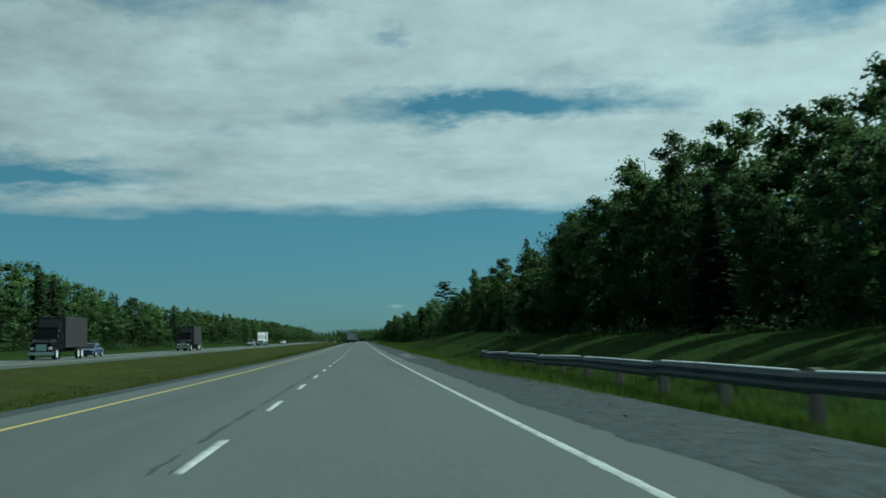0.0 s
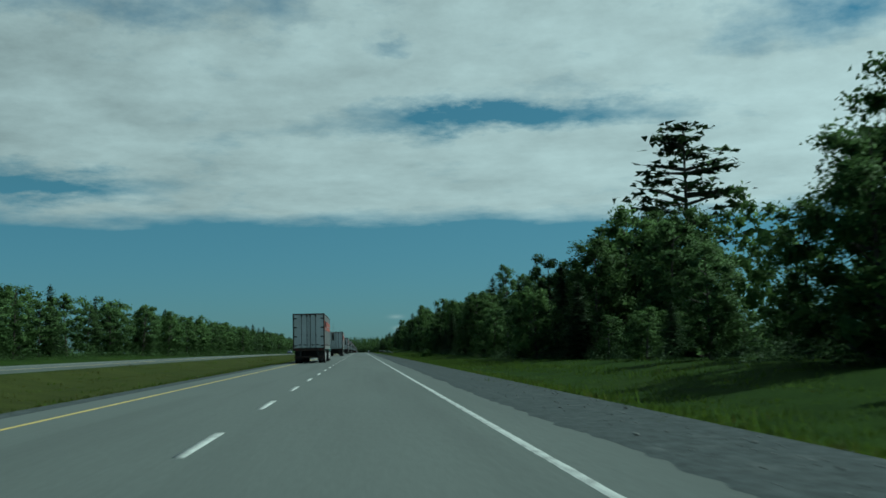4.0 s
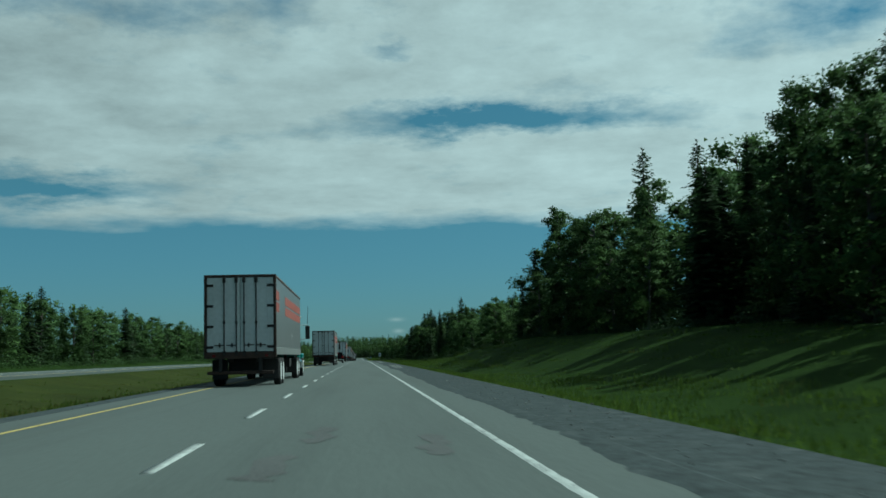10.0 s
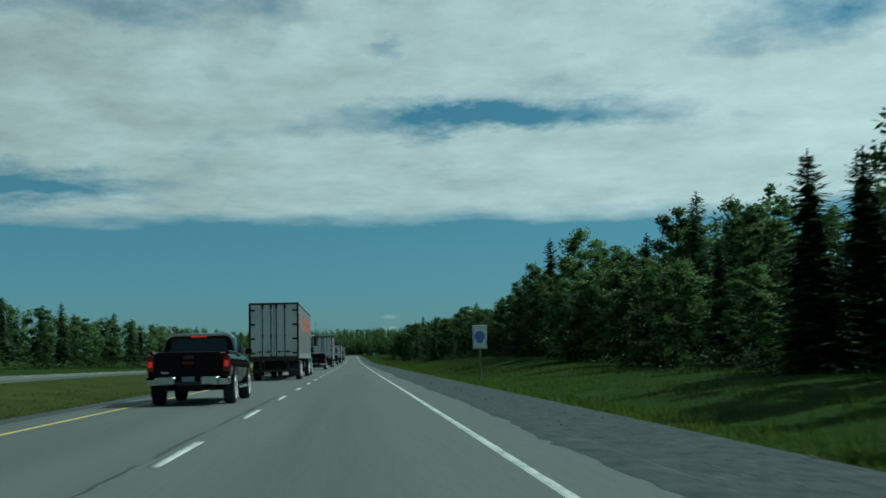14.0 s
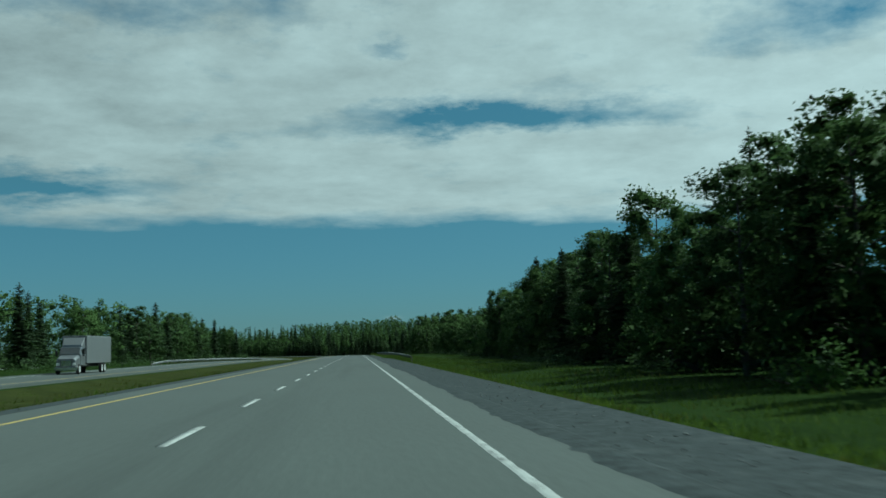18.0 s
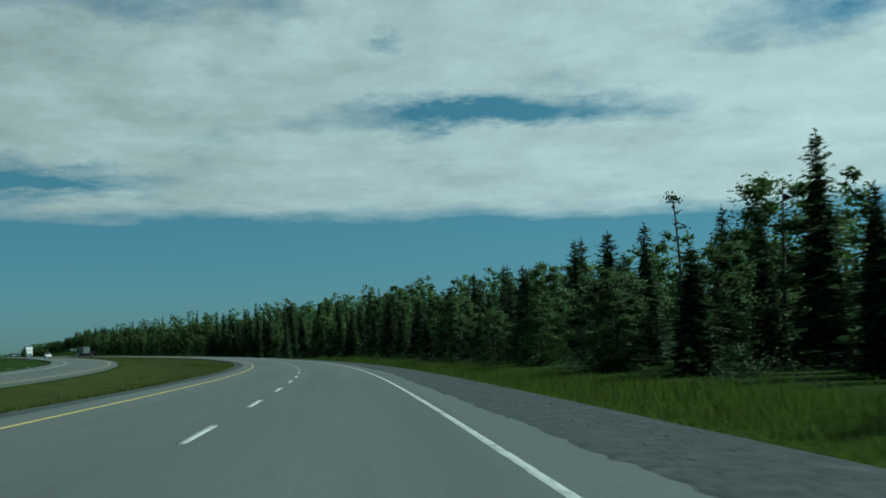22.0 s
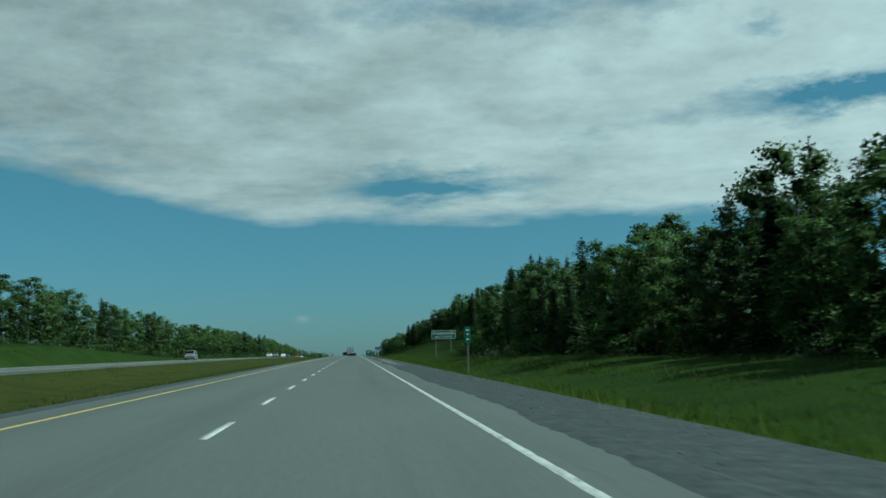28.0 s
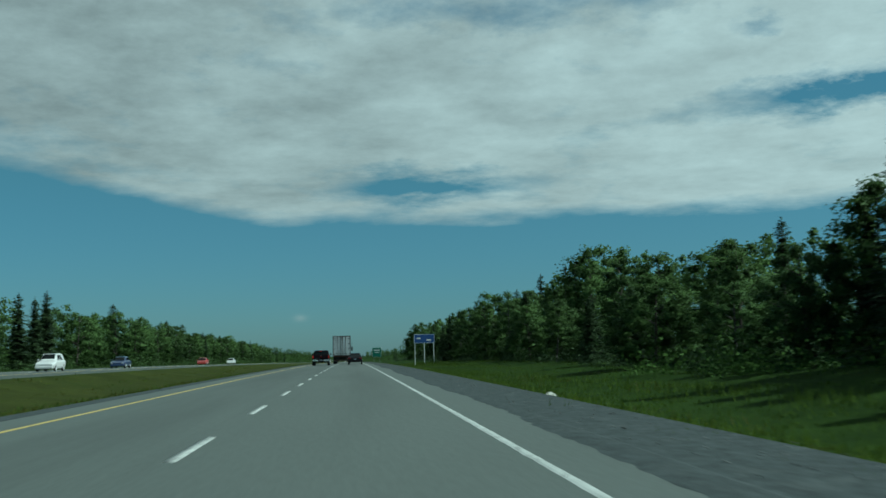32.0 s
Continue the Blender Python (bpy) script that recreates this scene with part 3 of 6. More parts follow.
tree_kind("b0", "shrub", shrub_arrays(rng), SHRUB_LEAVES, BARK, 1.3, "round green roadside shrub", "shrub")
tree_kind("b1", "shrub", shrub_arrays(rng, 1.0, 700), SHRUB_LEAVES, BARK, 1.2, "low green shrub on the bank", "shrub")

# simpler copies of the same kinds for the far side and the second row
for i in range(2):
    tree_kind("S%d" % i, ("spruce", "fir")[i], spruce_arrays(rng, 14, (3.3, 2.8)[i], 36, 9, 0.03, twigs=22, fat=1.0), NEEDLES, BARK, 14.0, ("dark spruce standing among broadleaf trees", "slim dark fir standing back in the wood")[i], "tree")
for i in range(4):
    tree_kind("D%d" % i, ("broadleaf_tree", "birch", "maple", "alder")[i], broad_arrays(rng, 13, (3.2, 2.6, 3.6, 2.9)[i], 26, 170, 0.14, core=18), (LEAVES, LEAVES_DARK, LEAVES, LEAVES_DARK)[i], BARK, 13.0,
              ("leafy green tree in the wood's edge", "slender green birch in the wood", "wide leafy maple in the wood", "dark green alder in the wood")[i], "tree")

GROUPS = {"S": "conifers along the wood's edge", "D": "broadleaf trees along the wood's edge", "s": "conifers along the wood's edge", "d": "broadleaf trees along the wood's edge", "t": "tall poplars", "p": "tall pines", "b": "shrubs along the verge"}


def plant(key, s, lat, height, turn=0.0, wide=1.0, up=0.0):
    """One tree of the kind, standing on the ground."""
    name, trunk, crown, h0, label, category, _ = KINDS[key]
    ob = link(name, trunk, label=label, category=category, group=GROUPS[key[0]])
    part = link("crown" if key[0] != "b" else "leaves", crown, ob)
    k = height / h0
    ob.matrix_basis = Matrix.Translation(land(s, lat, up - 0.1)) @ Matrix.Rotation(turn, 4, "Z") @ Matrix.Diagonal((k ** 0.7 * wide, k ** 0.7 * wide, k, 1))
    return ob


# canopy height over the road every 12 m along the right-hand wood
CANOPY_A = [0.0, 0.0, 13.2, 13.2, 13.4, 13.7, 15.0, 17.4, 17.4, 16.9, 16.2, 13.2, 13.5, 13.4, 15.5, 14.5, 12.7, 14.6, 14.0, 12.4, 13.0, 14.3, 11.3, 12.2, 12.2, 11.7, 11.6, 10.0, 10.6, 17.7, 17.0, 16.2, 16.2, 16.2, 2.1, 0.0, 13.4, 13.4, 13.4, 11.0, 11.1, 11.6, 11.3, 15.5, 13.0, 12.9, 11.9, 12.0, 12.0, 12.9, 10.4, 9.8, 11.7, 11.6, 10.3, 10.9, 11.9, 12.7, 13.0, 14.3, 14.5, 12.6, 14.3, 15.5, 17.5, 17.6, 13.1, 12.7]
CANOPY_B = [11.4, 11.9, 13.1, 14.2, 15.7, 15.8, 15.6, 15.1, 16.0, 14.3, 13.2, 13.5, 16.3, 17.4, 16.8, 15.8, 11.1, 9.7, 9.8, 9.6, 9.5, 12.7, 10.5, 11.6, 13.7, 14.0, 14.3, 13.2, 11.6, 12.1, 13.3, 13.7, 14.7, 14.6, 17.2, 13.0, 9.4, 9.2, 11.6, 12.5, 14.4, 14.5, 15.1, 13.8, 12.9, 11.9, 8.7, 8.7, 8.7, 11.2, 12.0, 12.0, 12.0, 10.7, 11.6, 12.0, 9.4, 9.8, 9.2, 9.8, 10.3, 11.4, 13.3, 13.3, 13.1, 13.1, 13.5, 12.7]
CANOPY_C = [12.2, 11.7, 12.9, 12.7, 12.0, 11.2, 12.7, 12.3, 10.4, 7.9, 8.2, 7.3, 7.7, 9.0, 7.4, 11.3, 12.0, 10.1, 10.6, 11.9, 12.4, 11.6, 11.3, 14.0, 13.4, 11.8, 10.8, 10.3, 11.6, 11.5, 11.9, 10.0, 10.3, 11.3, 11.7, 9.9, 12.3, 13.4, 11.8, 12.5, 13.9, 13.3, 11.3, 13.1, 12.3, 11.7, 10.6, 11.2, 12.2, 11.3, 9.3, 8.9, 8.5, 8.5, 9.4, 11.2, 8.7, 10.3, 9.9, 9.0, 9.4, 9.7, 9.8, 9.8, 9.8, 12.4, 12.4, 12.4]
CANOPY_D = [12.4, 12.6, 12.9, 12.9, 12.9, 10.8, 10.7, 10.9, 12.1, 12.7, 12.5, 13.8, 13.8, 13.1, 13.1, 13.5, 12.6, 12.4, 12.5, 12.2, 12.4, 12.5, 11.4, 11.4, 11.1, 9.1, 10.3, 11.5, 7.9, 7.8, 8.6, 8.9, 9.9, 9.9, 11.4, 11.5, 11.8, 12.3, 12.4, 12.4, 12.4, 9.8, 9.8, 9.9, 10.7, 11.9, 13.8, 0.0, 0.0, 0.0, 3.0, 16.0, 14.5, 13.5, 13.4, 13.4, 0.0, 0.0, 0.0, 15.0, 15.0, 15.0, 15.0, 14.9, 14.9, 14.9]
CANOPY = np.array(CANOPY_A + CANOPY_B + CANOPY_C + CANOPY_D, float)


def canopy(s):
    low = np.interp(s, [255, 290, 400, 430], [0, 3.0, 3.0, 0])      # a younger stretch of wood
    low = low - np.interp(s, [1840, 1860, 1900, 1915, 2135, 2155, 2205, 2220, 2680, 2700, 2730, 2745], [0, 1.2, 1.2, 0, 0, 0.6, 0.6, 0, 0, 1.5, 1.5, 0])      # taller groups
    return float(np.interp(s, np.arange(len(CANOPY)) * 12.0 + 6, CANOPY) - low)


def wood_edge(s):
    return float(verge_end(s))


def spruce_share(s):
    return float(np.interp(s, [0, 400, 600, 760, 900, 1050, 1130, 1230, 1300, 1450, 1600, 1690, 1760, 1850, 1885, 2180, 2260, 2330, 2480, 2600, 2800, 3200],
                           [0.2, 0.2, 0.4, 0.3, 0.45, 0.2, 0.85, 0.7, 0.25, 0.55, 0.7, 0.5, 0.3, 0.35, 0.8, 0.75, 0.3, 0.2, 0.55, 0.75, 0.4, 0.3]))


def build_right_wood():
    r = random.Random(11)
    s = 20.0
    while s < 3100:
        edge, top = wood_edge(s), canopy(s)
        for row, (out, share) in enumerate(((0.0, 0.95), (5.0, 1.05), (9.5, 0.94))):
            if row and (s > 2950 or r.random() < (0.15, 0.35)[row - 1]):
                continue
            lat = edge + out + r.uniform(-2.0, 2.4)
            ss = s + r.uniform(-3.3, 3.3)
            conifer = r.random() < spruce_share(ss)
            key = "s%d" % r.randrange(4) if conifer else "d%d" % r.randrange(5)
            if row:
                key = "S%d" % r.randrange(2) if conifer else "D%d" % r.randrange(4)
            target = top * share * (r.uniform(0.72, 1.08) if conifer else r.uniform(0.76, 1.05))
            target += (lat - 27) / 27 * (top - EYE)
            h = max(3.5, target - float(ground_up(ss, lat)))
            plant(key, ss, lat, h, r.uniform(0, 6.28), r.uniform(1.05, 1.4))
        s += 6.6 if s < 2900 else 9.0


def left_top(s):
    """Canopy height of the left-hand wood."""
    return np.interp(s, [0, 190, 290, 1250, 1400, 1950, 2050, 2420, 2500, 3500], [14, 13.5, 10.5, 10.5, 10, 12, 13.5, 13, 9.8, 9.8])


def build_left_wood():
    r = random.Random(23)
    s = 60.0
    while s < 3350:
        if not 1880 < s < 2010:
            lat = -44 - r.uniform(0, 4) - 5 * math.sin(s * 0.006)
            conifer = r.random() < (0.6 if 1350 < s < 1900 else 0.25)
            h = r.uniform(0.8, 1.08) * left_top(s) * (1.1 if conifer else 1)
            plant("S%d" % r.randrange(2) if conifer else "D%d" % r.randrange(4), s, lat, h, r.uniform(0, 6.28), r.uniform(1.2, 1.6))
        s += 8.5


def scatter(name, pieces, mats, label, category, kinds=1):
    """Joins many copies of small meshes into one object of stuff. pieces: (verts, faces, places, turns, sizes, material)."""
    V, Fa, M, N, off = [], [], [], [], 0
    for v, f, place, turn, size, mat, *nor in pieces:
        c, sn = np.cos(turn), np.sin(turn)
        x = v[None, :, 0] * size[:, None, 0]
        y = v[None, :, 1] * size[:, None, 0]
        z = v[None, :, 2] * size[:, None, 1]
        X = x * c[:, None] - y * sn[:, None] + place[:, None, 0]
        Y = x * sn[:, None] + y * c[:, None] + place[:, None, 1]
        Z = z + place[:, None, 2]
        V.append(np.stack([X, Y, Z], -1).reshape(-1, 3))
        for n in nor:
            nx = n[None, :, 0] * c[:, None] - n[None, :, 1] * sn[:, None]
            ny = n[None, :, 0] * sn[:, None] + n[None, :, 1] * c[:, None]
            N.append(np.stack([nx, ny, np.broadcast_to(n[None, :, 2], nx.shape)], -1).reshape(-1, 3))
        if f.shape[1] == 3:
            f = np.concatenate([f, f[:, 2:3]], 1)
        Fa.append((f[None] + (np.arange(len(place)) * len(v))[:, None, None]).reshape(-1, 4) + off)
        M.append(np.full(len(place) * len(f), mat))
        off += len(place) * len(v)
    faces = np.concatenate(Fa)
    verts = np.concatenate(V)
    mi = np.concatenate(M)
    tri = faces[:, 2] == faces[:, 3]
    me = bpy.data.meshes.new(name)
    vv = (verts * K).astype(np.float32)
    me.vertices.add(len(vv))
    me.vertices.foreach_set("co", vv.ravel())
    total = np.where(tri, 3, 4).astype(np.int32)
    start = np.concatenate([[0], np.cumsum(total)[:-1]]).astype(np.int32)
    keep = np.ones(faces.shape, bool)
    keep[tri, 3] = False
    loops = faces[keep].astype(np.int32)
    me.loops.add(len(loops))
    me.loops.foreach_set("vertex_index", loops)
    me.polygons.add(len(faces))
    me.polygons.foreach_set("loop_start", start)
    me.polygons.foreach_set("loop_total", total)
    for m in mats:
        me.materials.append(m)
    me.update(calc_edges=True)
    me.polygons.foreach_set("material_index", mi.astype(np.int32))
    if N:
        soft_normals(me, np.concatenate(N))
    return link(name, me, label=label, category=category, kind="stuff")


def places(s, lat, up=0.0):
    x, y = road_xy(s, lat)
    return np.stack([x, y, road_z(s) + ground_up(s, lat) + up], -1)


def build_deep_woods():
    """The woods behind the front trees on both sides, far trees simpler."""
    g = np.random.default_rng(31)
    sp = [spruce_arrays(g, 14, 2.7, 22, 7, twigs=6, fat=1.8)[1] for _ in range(2)]
    coarse = [broad_arrays(g, 13, 3.4, 14, 16, 0.42, core=4)[1] for _ in range(3)]
    medium = [broad_arrays(g, 13, 3.5, 16, 34, 0.26, core=6)[1] for _ in range(3)]
    fine = [broad_arrays(g, 13, 3.7, 18, 44, 0.24, core=8)[1] for _ in range(3)]
    pieces = []

    def add(s, lat, top, br):
        pick = g.random(len(s))
        share = np.array([spruce_share(a) for a in s]) * 0.8
        for i, arr in enumerate(sp):
            m = (pick < share) & (g.integers(0, 2, len(s)) == i)
            place(arr, s[m], lat[m], top[m], 14.0, 0)
        kind = g.integers(0, 3, len(s))
        for i, arr in enumerate(br):
            m = (pick >= share) & (kind == i)
            place(arr, s[m], lat[m], top[m], 13.0, 1 + i % 2)

    def place(arr, s, lat, h, h0, mat):
        if len(s):
            pieces.append((arr[0], arr[1], places(s, lat, -0.3), g.uniform(0, 6.28, len(s)), np.stack([(h / h0) ** 0.7 * 1.1, h / h0], -1), mat, arr[2]))

    # right, behind the edge
    for out, step in ((14.5, 7.5), (22.0, 13.0)):
        s = np.arange(0, 3300, step) + g.uniform(-2, 2, len(np.arange(0, 3300, step)))
        edge = np.array([wood_edge(a) for a in s])
        lat = edge + out + g.uniform(-2, 2, len(s))
        top = np.array([canopy(a) for a in s])
        h = top * g.uniform(0.72, 0.95, len(s)) + (lat - 27) / 27 * (top - 1) * 0.62 - ground_up(s, lat)
        add(s, lat, np.clip(h, 4, 24), fine)
    # left, behind the edge
    for lat0, step in ((-49, 8.0), (-56, 10.0)):
        s = np.arange(40, 3500, step) + g.uniform(-2, 2, len(np.arange(40, 3500, step)))
        keep = ~((s > 1870) & (s < 2020))
        s = s[keep]
        lat = lat0 + g.uniform(-2.5, 2.5, len(s)) - 5 * np.sin(s * 0.006)
        add(s, lat, g.uniform(0.88, 1.1, len(s)) * left_top(s) + (-44 - lat) * 0.1, medium)
    # far woods ahead and to the sides
    s = g.uniform(2900, 5200, 760)
    lat = np.where(g.random(760) < 0.55, g.uniform(26, 240, 760), g.uniform(-260, -46, 760))
    add(s, lat, g.uniform(9, 14, 760), coarse)
    # the wooded rise beyond the bend
    s = g.uniform(1880, 2900, 760)
    lat = g.uniform(50, 330, 760)
    h = g.uniform(10, 15, 760)
    near = (lat < 110) | (s < 2050)
    add(s[near], lat[near], h[near], medium)
    add(s[~near], lat[~near], h[~near], coarse)
    scatter("woods", pieces, [NEEDLES, LEAVES, LEAVES_DARK], "dense mixed green woods behind the edge trees", "woods")


def build_undergrowth():
    g = np.random.default_rng(41)
    arrs = [shrub_arrays(g, 1.3, 230, 0.078)[1] for _ in range(3)]
    pieces = []
    # right side in dark needle green: the wood's shade put into the bushes' colour
    for out, step, up in ((-1.6, 3.0, 0.0), (2.4, 3.0, 0.0)):
        s = np.arange(10, 3200, step)
        s = s + g.uniform(-1.5, 1.5, len(s))
        lat = np.array([wood_edge(a) for a in s]) + out + g.uniform(-1.2, 1.2, len(s))
        for i, arr in enumerate(arrs):
            m = g.integers(0, 3, len(s)) == i
            k = g.uniform(0.4, 1.1, m.sum())
            pieces.append((arr[0], arr[1], places(s[m], lat[m], -0.1), g.uniform(0, 6.28, m.sum()), np.stack([k * 1.15, k], -1), 2, arr[2]))
    # bushes along the top of the bank, sunlight put into their lighter green
    for out in (-3.5, -1.5):
        s = np.arange(2545, 2800, 2.6) + g.uniform(-1.2, 1.2, len(np.arange(2545, 2800, 2.6)))
        lat = np.array([wood_edge(a) for a in s]) + out + g.uniform(-1.3, 1.3, len(s))
        k = g.uniform(0.45, 1.3, len(s))
        pieces.append((arrs[1][0], arrs[1][1], places(s, lat, -0.1), g.uniform(0, 6.28, len(s)), np.stack([k * 1.3, k], -1), 1, arrs[1][2]))
    s = np.arange(60, 3300, 5.0)
    s = s + g.uniform(-2, 2, len(s))
    lat = -41.5 - 5 * np.sin(s * 0.006) + g.uniform(-1.5, 1.5, len(s))
    k = g.uniform(0.7, 1.8, len(s))
    pieces.append((arrs[0][0], arrs[0][1], places(s, lat, -0.1), g.uniform(0, 6.28, len(s)), np.stack([k * 1.2, k], -1), 0, arrs[0][2]))
    scatter("undergrowth", pieces, [LEAVES_DARK, SHRUB_LEAVES, NEEDLES], "green bushes and saplings under the wood's edge", "undergrowth")


def build_grass():
    """Fine grass in patches, short at the gravel and taller towards the wood; one object."""
    g = np.random.default_rng(51)

    def tuft(n, h, w, spread):
        V = []
        for i in range(n):
            a = g.uniform(0, 6.28)
            p = np.array([math.cos(a), math.sin(a), 0]) * spread * math.sqrt(g.random())
            b = g.uniform(0, 6.28)
            d = np.array([math.cos(b), math.sin(b), 0])
            sd = np.array([-d[1], d[0], 0]) * w * g.uniform(0.7, 1.4)
            hh = h * g.uniform(0.45, 1.15)
            V += [p - sd, p + sd, p + d * hh * g.uniform(0.1, 0.55) + np.array([0, 0, hh])]
        return np.array(V), np.arange(3 * n).reshape(n, 3)

    tufts = [tuft(18, 0.1, 0.024, 0.65), tuft(21, 0.16, 0.019, 0.8), tuft(20, 0.26, 0.016, 0.85), tuft(18, 0.4, 0.014, 0.8)]
    pieces = []

    def sow(s, lat, tall, dry, fringe=0.0, gain=1.0):
        """tall: which tuft is the shortest; dry and fringe: shares of brown and of yellowish tufts."""
        patch = 0.85 + 0.45 * np.sin(s * 0.06 + lat) * np.sin(s * 0.017 + 2 + lat * 0.4)
        rank, look_ = g.random(len(s)), g.random(len(s))
        for i in range(3):
            cut = (0, 0.55, 0.9, 1.01)
            arr = tufts[min(3, tall + i)]
            for mat, lo, hi in ((1, 0.0, dry), (2, dry, dry + fringe), (0, dry + fringe, 1.01)):
                m = (rank >= cut[i]) & (rank < cut[i + 1]) & (look_ >= lo) & (look_ < hi)
                k = g.uniform(0.7, 1.25, m.sum()) * patch[m] * gain
                pieces.append((arr[0], arr[1], places(s[m], lat[m], -0.03), g.uniform(0, 6.28, m.sum()), np.stack([np.sqrt(k) * 1.1, k], -1), mat))

    for lo, hi, n, tall, dry, fringe in ((6.6, 7.6, 13000, 0, 0.1, 0.6), (7.3, 10.0, 13000, 0, 0.04, 0.35), (9.0, 15.0, 25000, 1, 0.03, 0.12), (14.0, 23.0, 9000, 1, 0.05, 0.05),
                                         (-9.0, -4.85, 9000, 0, 0.45, 0.25), (-19.8, -8.5, 8500, 0, 0.6, 0.1), (-42, -32.6, 3500, 1, 0.15, 0.1)):
        s = g.uniform(5, 2960, n)
        lat = g.uniform(lo, hi, n)
        ok = lat < np.where(lat > 0, [wood_edge(a) + 1 for a in s], 99)
        sow(s[ok], lat[ok], tall, dry, fringe)
    # rank growth under the guard rails and along the ditch before the spruces
    for a, b, l0, l1, thick in ((5, 68, 6.85, 7.7, 34), (604, 684, 6.85, 7.7, 34), (1689, 1846, 6.85, 7.8, 34), (5, 68, 7.6, 9.6, 34), (604, 684, 7.6, 9.6, 34), (1689, 1846, 7.6, 9.8, 34), (1860, 2150, 9.2, 14.5, 22)):
        n = int((b - a) * thick)
        sow(g.uniform(a, b, n), g.uniform(l0, l1, n), 3 if b < 1850 and l0 < 7 else 2, 0.02, 0.05, 1.3 if b < 1850 and l0 < 7 else 1.15)
    scatter("grass", [q for q in pieces if len(q[2])], [GRASS, DRY_GRASS, FRINGE_GRASS], "uneven green roadside grass with dry stalks", "grass")


def build_stones():
    """Loose stones on the gravel shoulders."""
    g = np.random.default_rng(61)
    v = np.array([(1, 0, 0), (0.2, 1, 0.1), (-0.9, 0.2, 0), (0, -1, -0.1), (0.1, 0.1, 0.7), (0, 0, -0.6)], float)
    f = np.array([(0, 1, 4), (1, 2, 4), (2, 3, 4), (3, 0, 4), (1, 0, 5), (2, 1, 5), (3, 2, 5), (0, 3, 5)])
    pieces = []
    for lo, hi, n, mat in ((4.75, 6.7, 9000, 0), (4.9, 6.6, 11000, 1), (-5.4, -4.3, 2500, 0)):
        s = g.uniform(5, 2900, n)
        lat = g.uniform(lo, hi, n)
        x, y = road_xy(s, lat)
        k = g.uniform(0.008, 0.022, n) * np.where(g.random(n) < 0.06, 1.8, 1.0)
        pieces.append((v, f, np.stack([x, y, road_z(s) - 0.03 + k * 0.2], -1), g.uniform(0, 6.28, n), np.stack([k, k], -1), mat))
    # crumbled pale edge where the asphalt ends: flat chips in broken bands
    cv = np.array([(1, 0.2, 0), (-0.1, 1, 0), (-1, -0.1, 0), (0.2, -1, 0), (0.1, 0, 0.4)], float)
    cf = np.array([(0, 1, 4), (1, 2, 4), (2, 3, 4), (3, 0, 4)])
    for a, b in ((88, 114), (955, 985), (1034, 1088), (1464, 1482), (2066, 2100), (2210, 2304), (2482, 2538), (2570, 2612), (2655, 2706)):
        n = int((b - a) * 260)
        s = g.uniform(a, b, n)
        band = np.where(g.random(n) < 0.65, 0.0, 0.42)
        lat = 5.15 + 0.16 * np.sin(s * 0.13) + band + 0.07 * np.sin(s * 1.1 + band * 9) + g.normal(size=n) * 0.085
        thick = np.sin(s * 0.9 + band * 20) + 0.8 * np.sin(s * 0.37 + 1) + g.normal(size=n) * 0.6
        s, lat = s[thick > 0.1], lat[thick > 0.1]
        x, y = road_xy(s, lat)
        k = g.uniform(0.012, 0.036, len(s))
        pieces.append((cv, cf, np.stack([x, y, road_z(s) - 0.036], -1), g.uniform(0, 6.28, len(s)), np.stack([k * 1.3, k * 0.8], -1), 1))
    scatter("loose_stones", pieces, [DARK_STONE, PALE_STONE], "loose grey stones on the gravel shoulder", "stones")


DARK_STONE = material("dark_stone", (0.07, 0.07, 0.068), 0.95, vary=0.4, scale=2, fine=9, bump=0.4, random_amount=0.4, island=True)
PALE_STONE = material("pale_stone", (0.135, 0.142, 0.139), 0.95, vary=0.3, scale=2, fine=9, bump=0.4, random_amount=0.3, island=True)
build_right_wood()
build_left_wood()
build_deep_woods()
build_undergrowth()
build_grass()
build_stones()
# ---------------------------------------------------------------- paints and metals
STEEL = material("galvanised_steel", (0.19, 0.2, 0.205), 0.75, 0.1, vary=0.2, scale=1.2, fine=9, bump=0.1)
# beam colours carry the light: face darkened for shade, top edge pale for sun
BEAM_SHADED = material("dull_shaded_steel", (0.12, 0.13, 0.138), 0.8, 0.1, vary=0.25, scale=1.2, fine=9, bump=0.1, spec=0.2)
BEAM_SUNLIT = material("sunlit_steel_edge", (0.75, 0.76, 0.76), 0.5, 0.2, vary=0.2, scale=2, fine=9, bump=0.1)
WOOD_POST = material("grey_timber", (0.16, 0.14, 0.12), 0.9, vary=0.35, scale=2, fine=14, bump=0.5)
SIGN_GREEN = material("green_sign_face", (0.01, 0.11, 0.075), 0.5, vary=0.12, scale=1, fine=8, bump=0.0)
SIGN_BLUE = material("blue_sign_face", (0.022, 0.07, 0.24), 0.5, vary=0.12, scale=1, fine=8, bump=0.0)
SHIELD_BLUE = material("blue_emblem_paint", (0.09, 0.19, 0.44), 0.5, vary=0.12, scale=1, fine=8, bump=0.0)
SIGN_WHITE = material("white_sign_face", (0.62, 0.64, 0.64), 0.5, vary=0.08, scale=1, fine=8, bump=0.0)
# walls a darker grey than the doors
TRAILER_GREY = material("trailer_grey", (0.15, 0.159, 0.166), 0.32, 0.1, vary=0.12, scale=0.5, fine=6, bump=0.05)
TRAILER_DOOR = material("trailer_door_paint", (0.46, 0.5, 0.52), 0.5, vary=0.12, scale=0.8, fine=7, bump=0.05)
STRIPE_RED = material("faded_red_stripe", (0.25, 0.072, 0.058), 0.6, vary=0.2, scale=0.8, fine=7, bump=0.0)
